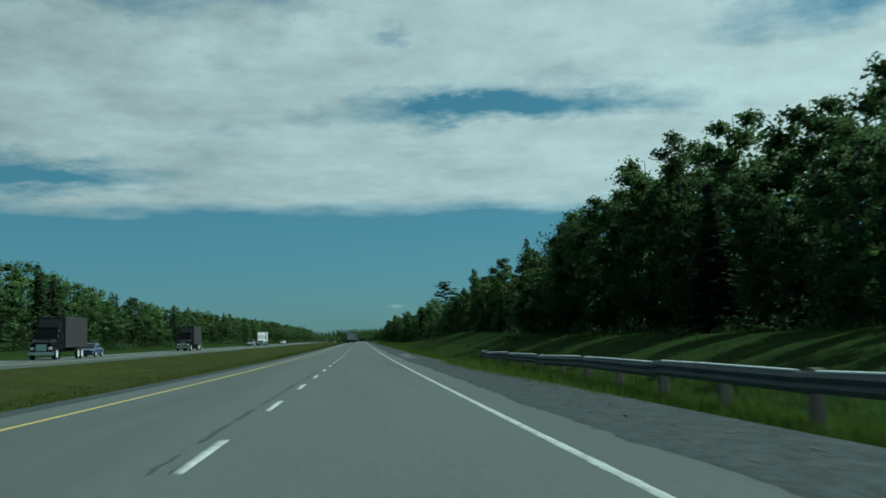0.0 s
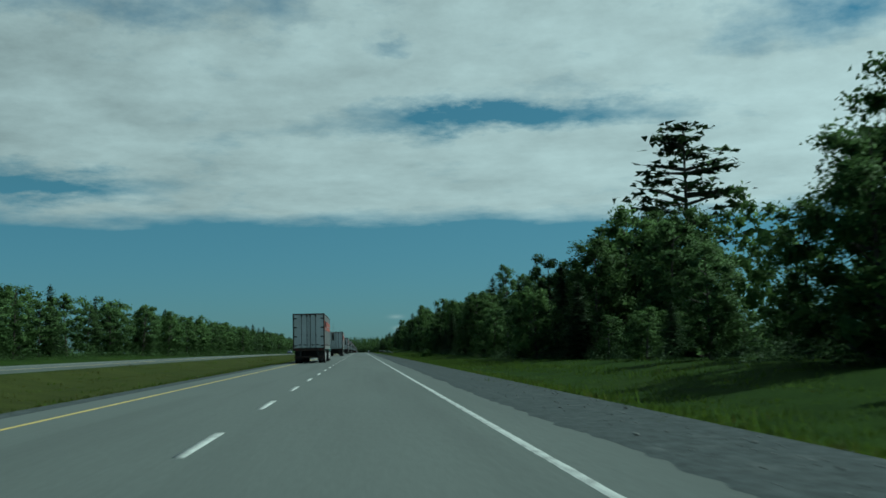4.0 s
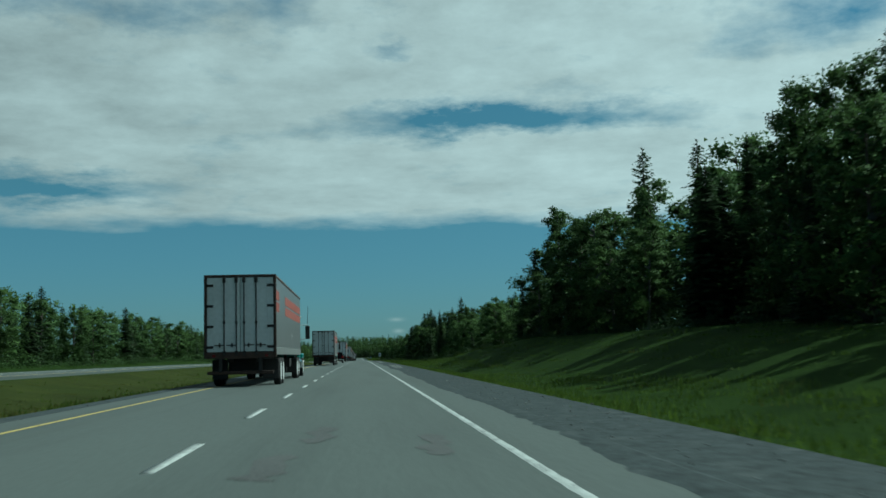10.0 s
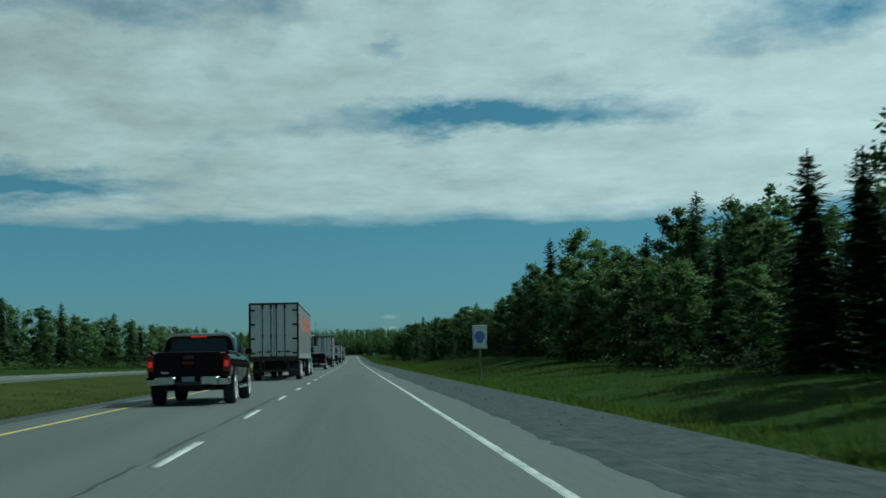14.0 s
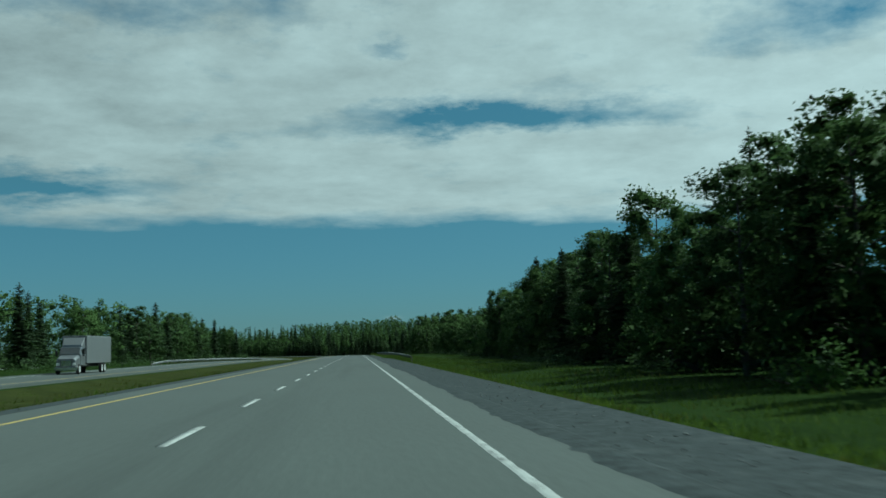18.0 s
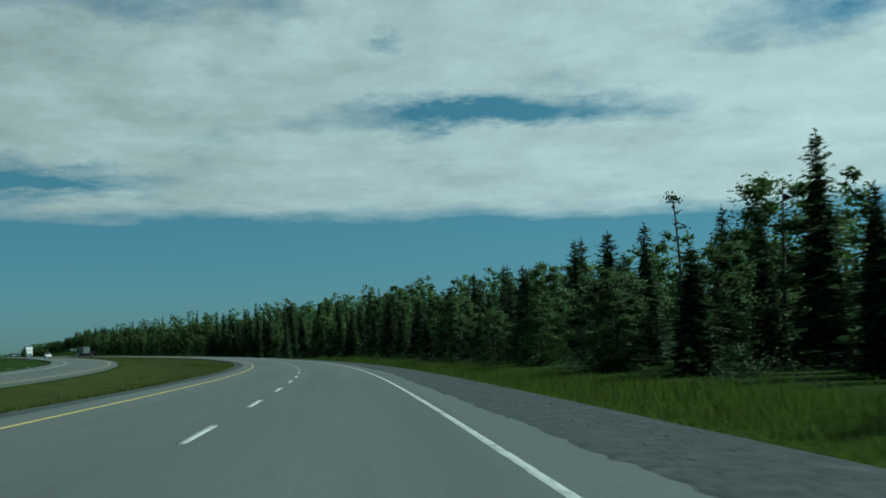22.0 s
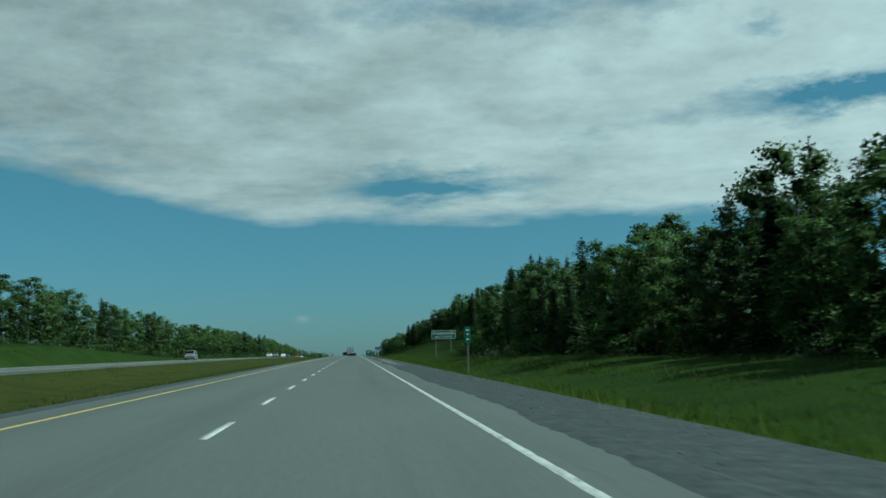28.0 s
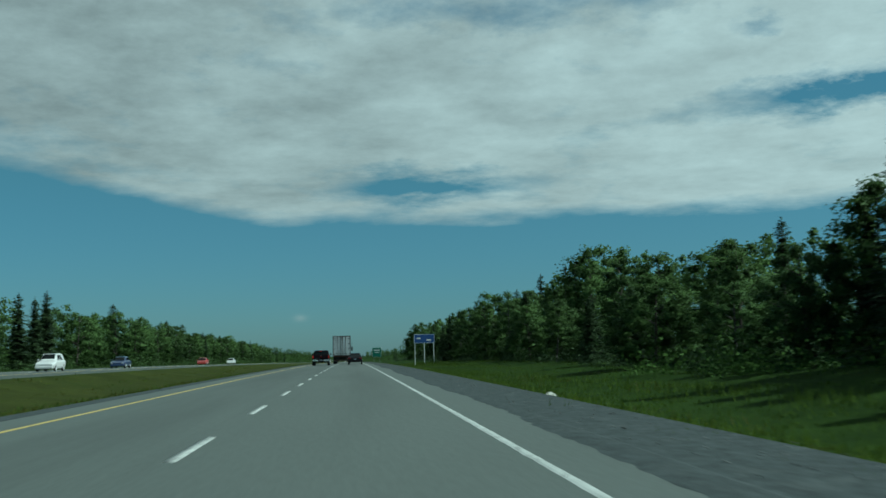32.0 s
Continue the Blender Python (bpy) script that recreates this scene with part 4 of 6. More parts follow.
LETTER_DARK = material("dark_lettering", (0.012, 0.014, 0.017), 0.95, vary=0.3, scale=1, fine=9, bump=0.0, spec=0.05)
LETTER_GREY = material("worn_grey_lettering", (0.2, 0.21, 0.22), 0.6, vary=0.2, scale=1, fine=9, bump=0.0)
RUST_FRAME = material("rusty_dark_frame", (0.035, 0.022, 0.018), 0.85, vary=0.5, scale=2, fine=11, bump=0.4)
CHASSIS = material("black_chassis", (0.018, 0.018, 0.019), 0.75, vary=0.4, scale=2, fine=12, bump=0.3)
RAIL_GREY = material("aluminium_rail", (0.19, 0.2, 0.2), 0.5, 0.3, vary=0.25, scale=1.2, fine=9, bump=0.1)
RUBBER = material("tyre_rubber", (0.02, 0.02, 0.021), 0.9, vary=0.3, scale=4, fine=30, bump=0.3)
RIM_WHITE = material("pale_steel_rim", (0.5, 0.52, 0.52), 0.45, 0.0, vary=0.2, scale=3, fine=20, bump=0.1)
CHROME = material("chrome", (0.75, 0.76, 0.77), 0.16, 1.0, vary=0.05, scale=3, fine=20, bump=0.0)
TEAL_PAINT = material("teal_cab_paint", (0.02, 0.16, 0.145), 0.28, vary=0.1, scale=1, fine=9, bump=0.0, coat=0.6)
BLACK_PAINT = material("black_car_paint", (0.012, 0.012, 0.014), 0.08, vary=0.2, scale=1, fine=9, bump=0.0, spec=0.08)
DARK_RED_PAINT = material("dark_maroon_paint", (0.012, 0.008, 0.01), 0.08, vary=0.15, scale=1, fine=9, bump=0.0, spec=0.07)
WHITE_CAR = material("white_car_paint", (0.6, 0.61, 0.61), 0.3, vary=0.06, scale=1, fine=9, bump=0.0, coat=0.5)
GREY_CAR = material("grey_car_paint", (0.16, 0.17, 0.18), 0.3, 0.3, vary=0.1, scale=1, fine=9, bump=0.0, coat=0.5)
BLUE_CAR = material("dark_blue_car_paint", (0.03, 0.05, 0.12), 0.3, 0.2, vary=0.1, scale=1, fine=9, bump=0.0, coat=0.5)
RED_CAR = material("red_car_paint", (0.32, 0.03, 0.025), 0.3, vary=0.1, scale=1, fine=9, bump=0.0, coat=0.5)
DARK_GLASS = material("tinted_glass", (0.012, 0.015, 0.016), 0.05, vary=0.2, scale=1, fine=9, bump=0.0, spec=0.35)
RED_LENS = material("red_lens", (0.11, 0.008, 0.009), 0.25, vary=0.2, scale=6, fine=40, bump=0.1, coat=0.5)
LIT_LENS = material("lit_red_lens", (0.2, 0.012, 0.012), 0.25, vary=0.2, scale=6, fine=40, bump=0.1)
LIT_LENS.node_tree.nodes["Principled BSDF"].inputs["Emission Color"].default_value = (1.0, 0.03, 0.03, 1)
LIT_LENS.node_tree.nodes["Principled BSDF"].inputs["Emission Strength"].default_value = 0.3
CLEAR_LENS = material("clear_lens", (0.75, 0.76, 0.74), 0.15, vary=0.1, scale=6, fine=40, bump=0.1, coat=0.5)
ALLOY = material("bright_alloy", (0.55, 0.56, 0.56), 0.35, 0.35, vary=0.08, scale=3, fine=20, bump=0.0)
PLATE = material("plate_blue_white", (0.17, 0.22, 0.28), 0.5, vary=0.15, scale=6, fine=30, bump=0.0)
ROCK = material("pale_rock", (0.42, 0.41, 0.38), 0.9, vary=0.3, scale=3, fine=12, bump=0.6)
TAR = material("tar_seal", (0.03, 0.03, 0.031), 0.7, vary=0.4, scale=1.2, fine=12, bump=0.4)
PATCH = material("dark_asphalt_patch", (0.06, 0.062, 0.062), 0.85, vary=0.25, scale=0.6, fine=14, bump=0.4)


# ---------------------------------------------------------------- solid shapes, in road metres
def shape_box(x0, x1, y0, y1, z0, z1, bevel=0.015, segments=1):
    bm = bmesh.new()
    bmesh.ops.create_cube(bm, size=1)
    for v in bm.verts:
        v.co = ((x0 + x1) / 2 + v.co.x * (x1 - x0), (y0 + y1) / 2 + v.co.y * (y1 - y0), (z0 + z1) / 2 + v.co.z * (z1 - z0))
    b = min(bevel, abs(x1 - x0) / 3, abs(y1 - y0) / 3, abs(z1 - z0) / 3)
    if b > 0.001:
        bmesh.ops.bevel(bm, geom=bm.edges[:], offset=b, segments=segments, profile=0.5, affect="EDGES")
    return bm


def shape_loft(sections, closed=True):
    """Skin over rings of points along a length, capped at both ends."""
    bm = bmesh.new()
    rings = [[bm.verts.new(p) for p in ring] for ring in sections]
    n = len(rings[0])
    for a, b in zip(rings, rings[1:]):
        for i in range(n):
            bm.faces.new((a[i], a[(i + 1) % n], b[(i + 1) % n], b[i]))
    if closed:
        bm.faces.new(rings[0])
        bm.faces.new(list(reversed(rings[-1])))
    bmesh.ops.recalc_face_normals(bm, faces=bm.faces[:])
    return bm


def shape_lathe(profile, centre, sides=24, caps=True):
    """Turned round an axle along x. profile: (x, radius)."""
    bm = bmesh.new()
    rings = []
    for x, r in profile:
        rings.append([bm.verts.new((centre[0] + x, centre[1] + r * math.cos(2 * math.pi * k / sides), centre[2] + r * math.sin(2 * math.pi * k / sides))) for k in range(sides)])
    for a, b in zip(rings, rings[1:]):
        for k in range(sides):
            bm.faces.new((a[k], a[(k + 1) % sides], b[(k + 1) % sides], b[k]))
    if caps and profile[0][1] > 0.001:
        bm.faces.new(rings[0])
    if caps and profile[-1][1] > 0.001:
        bm.faces.new(rings[-1])
    bmesh.ops.recalc_face_normals(bm, faces=bm.faces[:])
    return bm


def shape_rod(a, b, r, sides=8):
    bm = bmesh.new()
    v, f = tube([a, b], [r, r], sides)
    vs = [bm.verts.new(p) for p in v]
    for q in f:
        bm.faces.new([vs[i] for i in q])
    bm.faces.new(vs[:sides])
    bm.faces.new(vs[sides:])
    bmesh.ops.recalc_face_normals(bm, faces=bm.faces[:])
    return bm


def part(name, bm, mat, parent, label="", smooth=False):
    """Links a shape as one mesh under a thing or a part."""
    for v in bm.verts:
        v.co *= K
    me = bpy.data.meshes.new(name)
    bm.to_mesh(me)
    bm.free()
    me.materials.append(mat)
    if smooth:
        me.polygons.foreach_set("use_smooth", np.ones(len(me.polygons), dtype=bool))
    return link(name, me, parent, label)


def thing(name, label, category, group=""):
    return link(name, None, label=label, category=category, group=group)


def stand(s, lat, up=0.0, turn=0.0):
    """Pose on the road at a station, facing along it."""
    return Matrix.Translation(at(s, lat, up)) @ Matrix.Rotation(heading(s) + turn, 4, "Z") @ Matrix.Rotation(math.atan(grade(s)), 4, "X")


def wheel(parent, x, y, r, w, rim_mat, out, spokes=0):
    """Tyre with a rim in it; out: +1 when the outer face looks to +x. Spokes stand over a dark disc that holds the
    recess's shade.
    """
    tyre = part("tyre", shape_lathe([(-w / 2 * out, r * 0.62), (-w / 2 * out, r * 0.9), (-w * 0.36 * out, r), (w * 0.36 * out, r), (w / 2 * out, r * 0.93), (w / 2 * out, r * 0.68)], (x, y, r), 32, False), RUBBER, parent, smooth=False)
    if not spokes:
        part("rim", shape_lathe([(w * 0.5 * out, r * 0.69), (w * 0.46 * out, r * 0.58), (w * 0.36 * out, r * 0.52), (w * 0.34 * out, r * 0.26), (w * 0.48 * out, r * 0.2), (w * 0.5 * out, 0.0005)], (x, y, r), 24), rim_mat, tyre)
        return tyre
    # dark disc behind the spokes, the recess's shade as colour
    part("shade_disc", shape_lathe([(w * 0.1 * out, r * 0.66), (w * 0.1 * out, 0.0005)], (x, y, r), 24, False), CHASSIS, tyre)
    part("rim", shape_lathe([(w * 0.1 * out, r * 0.64), (w * 0.46 * out, r * 0.63), (w * 0.52 * out, r * 0.69), (w * 0.5 * out, r * 0.7)], (x, y, r), 32, False), rim_mat, tyre)
    part("hub", shape_lathe([(w * 0.1 * out, r * 0.2), (w * 0.42 * out, r * 0.19), (w * 0.46 * out, r * 0.12), (w * 0.46 * out, 0.0005)], (x, y, r), 16), rim_mat, tyre)
    for k in range(spokes):
        a = 2 * math.pi * (k + 0.25) / spokes
        c, sn = math.cos(a), math.sin(a)
        rings = []
        for q, half, depth in ((0.14, 0.11, 0.4), (0.4, 0.075, 0.4), (0.66, 0.13, 0.46)):
            rings.append([(x + w * d * out, y + r * (q * c - h * sn), r + r * (q * sn + h * c)) for h, d in ((-half, depth - 0.1), (half, depth - 0.1), (half * 0.8, depth), (-half * 0.8, depth))])
        part("spoke", shape_loft(rings), rim_mat, tyre)
    return tyre


# ---------------------------------------------------------------- lorry
def build_trailer(full=True):
    """Box trailer, 16.15 m; its tail is at y = 0 and it runs forward. Without full: small marks and inner wheels left off."""
    L, W, B, T = 16.15, 1.3, 1.15, 4.1
    t = thing("semi_trailer", "long grey-white box trailer with faded red stripes", "trailer")
    part("side_wall", shape_box(W - 0.05, W, 0.06, L, B + 0.28, T - 0.06), TRAILER_GREY, t)
    part("side_wall", shape_box(-W, -W + 0.05, 0.06, L, B + 0.28, T - 0.06), TRAILER_GREY, t)
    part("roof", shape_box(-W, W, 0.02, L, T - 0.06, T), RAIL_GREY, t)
    part("front_wall", shape_box(-W + 0.05, W - 0.05, L - 0.05, L, B + 0.28, T - 0.06), TRAILER_GREY, t)
    part("floor_deck", shape_box(-W + 0.02, W - 0.02, 0.06, L - 0.02, B, B + 0.1), CHASSIS, t)
    for x in (1, -1):
        rail = part("lower_rail", shape_box(x * W - 0.03, x * W + 0.012, 0.04, L, B, B + 0.28, 0.01), RAIL_GREY, t, "scuffed aluminium lower rail")
        part("top_rail", shape_box(x * W - 0.02, x * W + 0.014, 0.05, L, T - 0.14, T - 0.05, 0.01), RUST_FRAME, t)
        for i in range(19 if x > 0 and full else 0):
            y = 0.35 + i * 0.83
            part("red_marker", shape_box(x * W + 0.012 * x - 0.002, x * W + 0.012 * x + 0.006, y, y + 0.16, B + 0.3, B + 0.38, 0.002), RED_LENS, rail)
            part("white_marker", shape_box(x * W + 0.012 * x - 0.002, x * W + 0.012 * x + 0.006, y + 0.16, y + 0.3, B + 0.3, B + 0.38, 0.002), CLEAR_LENS, rail)
    # stripes and the painted name on the side
    for x in (1,):
        xa, xb = sorted((x * W, x * (W + 0.006)))
        for y0, y1 in ((0.12, 1.55), (4.9, 15.9)):
            part("red_stripe", shape_box(xa, xb, y0, y1, 3.17, 3.52, 0.0), STRIPE_RED, t, "faded red painted stripe")
            part("red_stripe", shape_box(xa, xb, y0, y1, 2.74, 3.08, 0.0), STRIPE_RED, t, "faded red painted stripe")
        for i in range(10 if full else 0):
            y = 1.72 + i * 0.305
            part("name_bar", shape_box(xa, xb, y, y + (0.08 if i == 6 else 0.165), 2.98, 3.5, 0.0), LETTER_DARK, t, "dark painted lettering bar")
        for i in range(9 if full else 0):
            y = 2.1 + i * 0.32
            part("small_bar", shape_box(xa, xb, y, y + 0.12, 2.62, 2.78, 0.0), LETTER_GREY, t)
        d = bmesh.new()
        xs = x * (W + 0.008)
        d.faces.new([d.verts.new(p) for p in ((xs, 9.2, 1.78), (xs, 9.42, 2.0), (xs, 9.2, 2.22), (xs, 8.98, 2.0))])
        bmesh.ops.solidify(d, geom=d.faces[:], thickness=0.004)
        part("placard_frame", d, SIGN_WHITE, t, "white diamond placard frame")
    # tail
    part("rear_post", shape_box(W - 0.09, W + 0.01, -0.03, 0.07, B - 0.1, T), RUST_FRAME, t)
    part("rear_post", shape_box(-W - 0.01, -W + 0.09, -0.03, 0.07, B - 0.1, T), RUST_FRAME, t)
    part("rear_header", shape_box(-W + 0.09, W - 0.09, -0.03, 0.07, T - 0.1, T), RUST_FRAME, t, "rusty red-brown header beam")
    part("rear_sill", shape_box(-W + 0.09, W - 0.09, -0.05, 0.07, B - 0.12, B + 0.12), RUST_FRAME, t)
    for x in (1, -1):
        xa, xb = sorted((x * 0.01, x * (W - 0.1)))
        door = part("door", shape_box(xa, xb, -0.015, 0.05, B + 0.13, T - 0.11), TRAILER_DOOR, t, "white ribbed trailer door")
        for q in (0.14, 0.58):
            part("lock_rod", shape_rod((x * q, -0.05, B + 0.02), (x * q, -0.05, T - 0.08), 0.022), CHASSIS, door)
            part("rod_keeper", shape_box(x * q - 0.06, x * q + 0.06, -0.08, -0.02, B + 0.0, B + 0.16), CHASSIS, door)
            part("rod_keeper", shape_box(x * q - 0.06, x * q + 0.06, -0.08, -0.02, T - 0.3, T - 0.1), CHASSIS, door)
            part("rod_bracket", shape_box(x * q - 0.045, x * q + 0.045, -0.075, -0.02, 2.3, 2.4), CHASSIS, door)
            part("handle", shape_box(x * q - 0.02 if x > 0 else x * q - 0.36, x * q + 0.36 if x > 0 else x * q + 0.02, -0.085, -0.06, 1.5, 1.54, 0.004), CHASSIS, door)
            part("latch", shape_box(x * q + x * 0.16 - 0.03, x * q + x * 0.16 + 0.03, -0.09, -0.02, 1.44, 1.6), CHASSIS, door)
        for z in (1.45, 2.2, 2.95, 3.7):
            xa, xb = sorted((x * (W - 0.33), x * (W - 0.02)))
            part("hinge", shape_box(xa, xb, -0.045, -0.012, z - 0.05, z + 0.05), CHASSIS, door)
        for q in (0.55, 1.0):
            part("door_rib", shape_box(x * q - 0.012, x * q + 0.012, -0.024, -0.012, B + 0.2, T - 0.2), TRAILER_DOOR, door)
        part("tail_lamp", shape_box(x * 0.95 - 0.06, x * 0.95 + 0.06, -0.06, -0.03, B - 0.06, B + 0.03), RED_LENS, t)
        part("guard_strut", shape_box(x * 0.72 - 0.06, x * 0.72 + 0.06, -0.02, 0.1, 0.5, B - 0.1), CHASSIS, t)
        part("mud_flap", shape_box(x * 0.95 - 0.3, x * 0.95 + 0.3, 1.75, 1.775, 0.25, 1.0), CHASSIS, t)
    part("underride_bar", shape_box(-1.2, 1.2, -0.02, 0.12, 0.46, 0.58), RUST_FRAME, t)
    for x in (0.5, -0.5):
        part("slider_rail", shape_box(x - 0.05, x + 0.05, 0.6, 9.0, 0.9, B), CHASSIS, t)
        part("landing_leg", shape_box(x * 1.6 - 0.06, x * 1.6 + 0.06, 12.1, 12.24, 0.35, B), CHASSIS, t)
    part("toolbox", shape_box(-1.15, 1.15, 9.9, 11.0, 0.62, 1.0), CHASSIS, t)
    # solid dark box: the suspension, with the shade under the floor filled in
    part("bogie_shade_box", shape_box(-0.66, 0.66, 1.9, 5.0, 0.5, 1.12, 0.05), CHASSIS, t)
    for y in (2.75, 4.05):
        part("axle", shape_rod((-1.1, y, 0.52), (1.1, y, 0.52), 0.07), CHASSIS, t)
        for x in (1, -1):
            wheel(t, x * 1.14, y, 0.52, 0.27, RIM_WHITE, x)
            if full:
                wheel(t, x * 0.83, y, 0.52, 0.27, RIM_WHITE, x)
    return t


def build_tractor(full=True):
    """Conventional cab; its drive axles lie under the trailer's nose (same origin as the trailer)."""
    t = thing("truck_tractor", "teal green conventional highway truck tractor", "truck")
    part("chassis_rail", shape_box(-0.5, 0.5, 13.6, 20.6, 0.75, 1.0), CHASSIS, t)
    part("sleeper", shape_loft([[(x * w, y, z) for x, z in ((-1, 1.05), (1, 1.05), (1, h - 0.25), (0.82, h), (-0.82, h), (-1, h - 0.25))] for y, w, h in ((16.5, 1.18, 3.55), (17.6, 1.2, 3.65), (18.3, 1.18, 3.4))]), TEAL_PAINT, t)
    cab = part("cab", shape_loft([[(x * w, y, z) for x, z in ((-1, 0.95), (1, 0.95), (1, 2.0), (0.88, h), (-0.88, h), (-1, 2.0))] for y, w, h in ((18.3, 1.12, 3.15), (19.4, 1.12, 3.0), (20.0, 1.1, 2.15))]), TEAL_PAINT, t)
    part("hood", shape_loft([[(x * w, y, z) for x, z in ((-1, 0.85), (1, 0.85), (1, h - 0.25), (0.75, h), (-0.75, h), (-1, h - 0.25))] for y, w, h in ((20.0, 1.05, 2.05), (21.3, 0.98, 1.85), (21.8, 0.9, 1.7))]), TEAL_PAINT, t)
    part("bumper", shape_box(-1.2, 1.2, 21.75, 22.0, 0.4, 0.85, 0.06), CHROME, t)
    part("windscreen", shape_box(-0.9, 0.9, 19.75, 19.8, 2.1, 2.85), DARK_GLASS, t)
    for x in (1, -1):
        part("side_window", shape_box(x * 1.125 - 0.02, x * 1.125 + 0.01, 18.6, 19.4, 2.0, 2.7), DARK_GLASS, cab)
        part("fender", shape_box(x * 1.05 - 0.16, x * 1.05 + 0.16, 20.2, 21.7, 0.95, 1.25, 0.12, 2), TEAL_PAINT, t)
        part("fuel_tank", shape_rod((x * 0.95, 16.9, 0.72), (x * 0.95, 18.5, 0.72), 0.32, 16), CHROME, t)
        part("step", shape_box(x * 1.1 - 0.12, x * 1.1 + 0.12, 18.6, 20.0, 0.45, 0.55), CHROME, t)
        part("headlamp", shape_box(x * 0.95 - 0.14, x * 0.95 + 0.14, 21.6, 21.78, 1.0, 1.25, 0.04), CLEAR_LENS, t)
        part("mirror_arm", shape_rod((x * 1.1, 19.3, 2.75), (x * 1.5, 19.35, 2.75), 0.02, 6), CHROME, t)
        part("lower_arm", shape_rod((x * 1.1, 19.3, 1.95), (x * 1.5, 19.35, 2.05), 0.02, 6), CHROME, t)
        part("mirror", shape_box(x * 1.52 - 0.12, x * 1.52 + 0.12, 19.32, 19.46, 2.0, 2.72, 0.05, 2), CHASSIS, t, "black mirror housing")
        part("antenna", shape_rod((x * 1.52, 19.3, 2.7), (x * 1.56, 19.2, 3.75), 0.012, 5), CHASSIS, t)
        part("marker_lamp", shape_box(x * 1.19 - 0.03, x * 1.19 + 0.05, 18.2, 18.3, 3.1, 3.2), CLEAR_LENS, t)
        part("exhaust", shape_rod((x * 1.05, 16.35, 1.0), (x * 1.05, 16.35, 3.7), 0.08, 12), CHROME, t)
        for y in (14.6, 15.9):
            wheel(t, x * 1.1, y, 0.52, 0.27, RIM_WHITE, x)
            if full:
                wheel(t, x * 0.8, y, 0.52, 0.27, RIM_WHITE, x)
        wheel(t, x * 1.05, 20.7, 0.52, 0.3, RIM_WHITE, x)
        part("quarter_fender", shape_box(x * 0.95 - 0.3, x * 0.95 + 0.3, 13.7, 13.74, 0.3, 1.0), CHASSIS, t)
    return t


# ---------------------------------------------------------------- cars
def body_ring(y, w, z0, z1, tuck=0.9, shoulder=0.12):
    """A rounded cross-section of a car body at y."""
    return [(-w * tuck, y, z0), (w * tuck, y, z0), (w, y, z0 + 0.18), (w * 1.0, y, z1 - shoulder), (w * 0.95, y, z1 - 0.03), (w * 0.8, y, z1), (-w * 0.8, y, z1), (-w * 0.95, y, z1 - 0.03), (-w * 1.0, y, z1 - shoulder), (-w, y, z0 + 0.18)]


def cabin_ring(y, wb, wt, z0, z1):
    return [(-wb, y, z0), (wb, y, z0), (wt * 1.04, y, z0 + (z1 - z0) * 0.7), (wt * 0.92, y, z1), (-wt * 0.92, y, z1), (-wt * 1.04, y, z0 + (z1 - z0) * 0.7)]


def glass_panel(corners, thick=0.012):
    bm = bmesh.new()
    bm.faces.new([bm.verts.new(p) for p in corners])
    bmesh.ops.solidify(bm, geom=bm.faces[:], thickness=thick)
    return bm


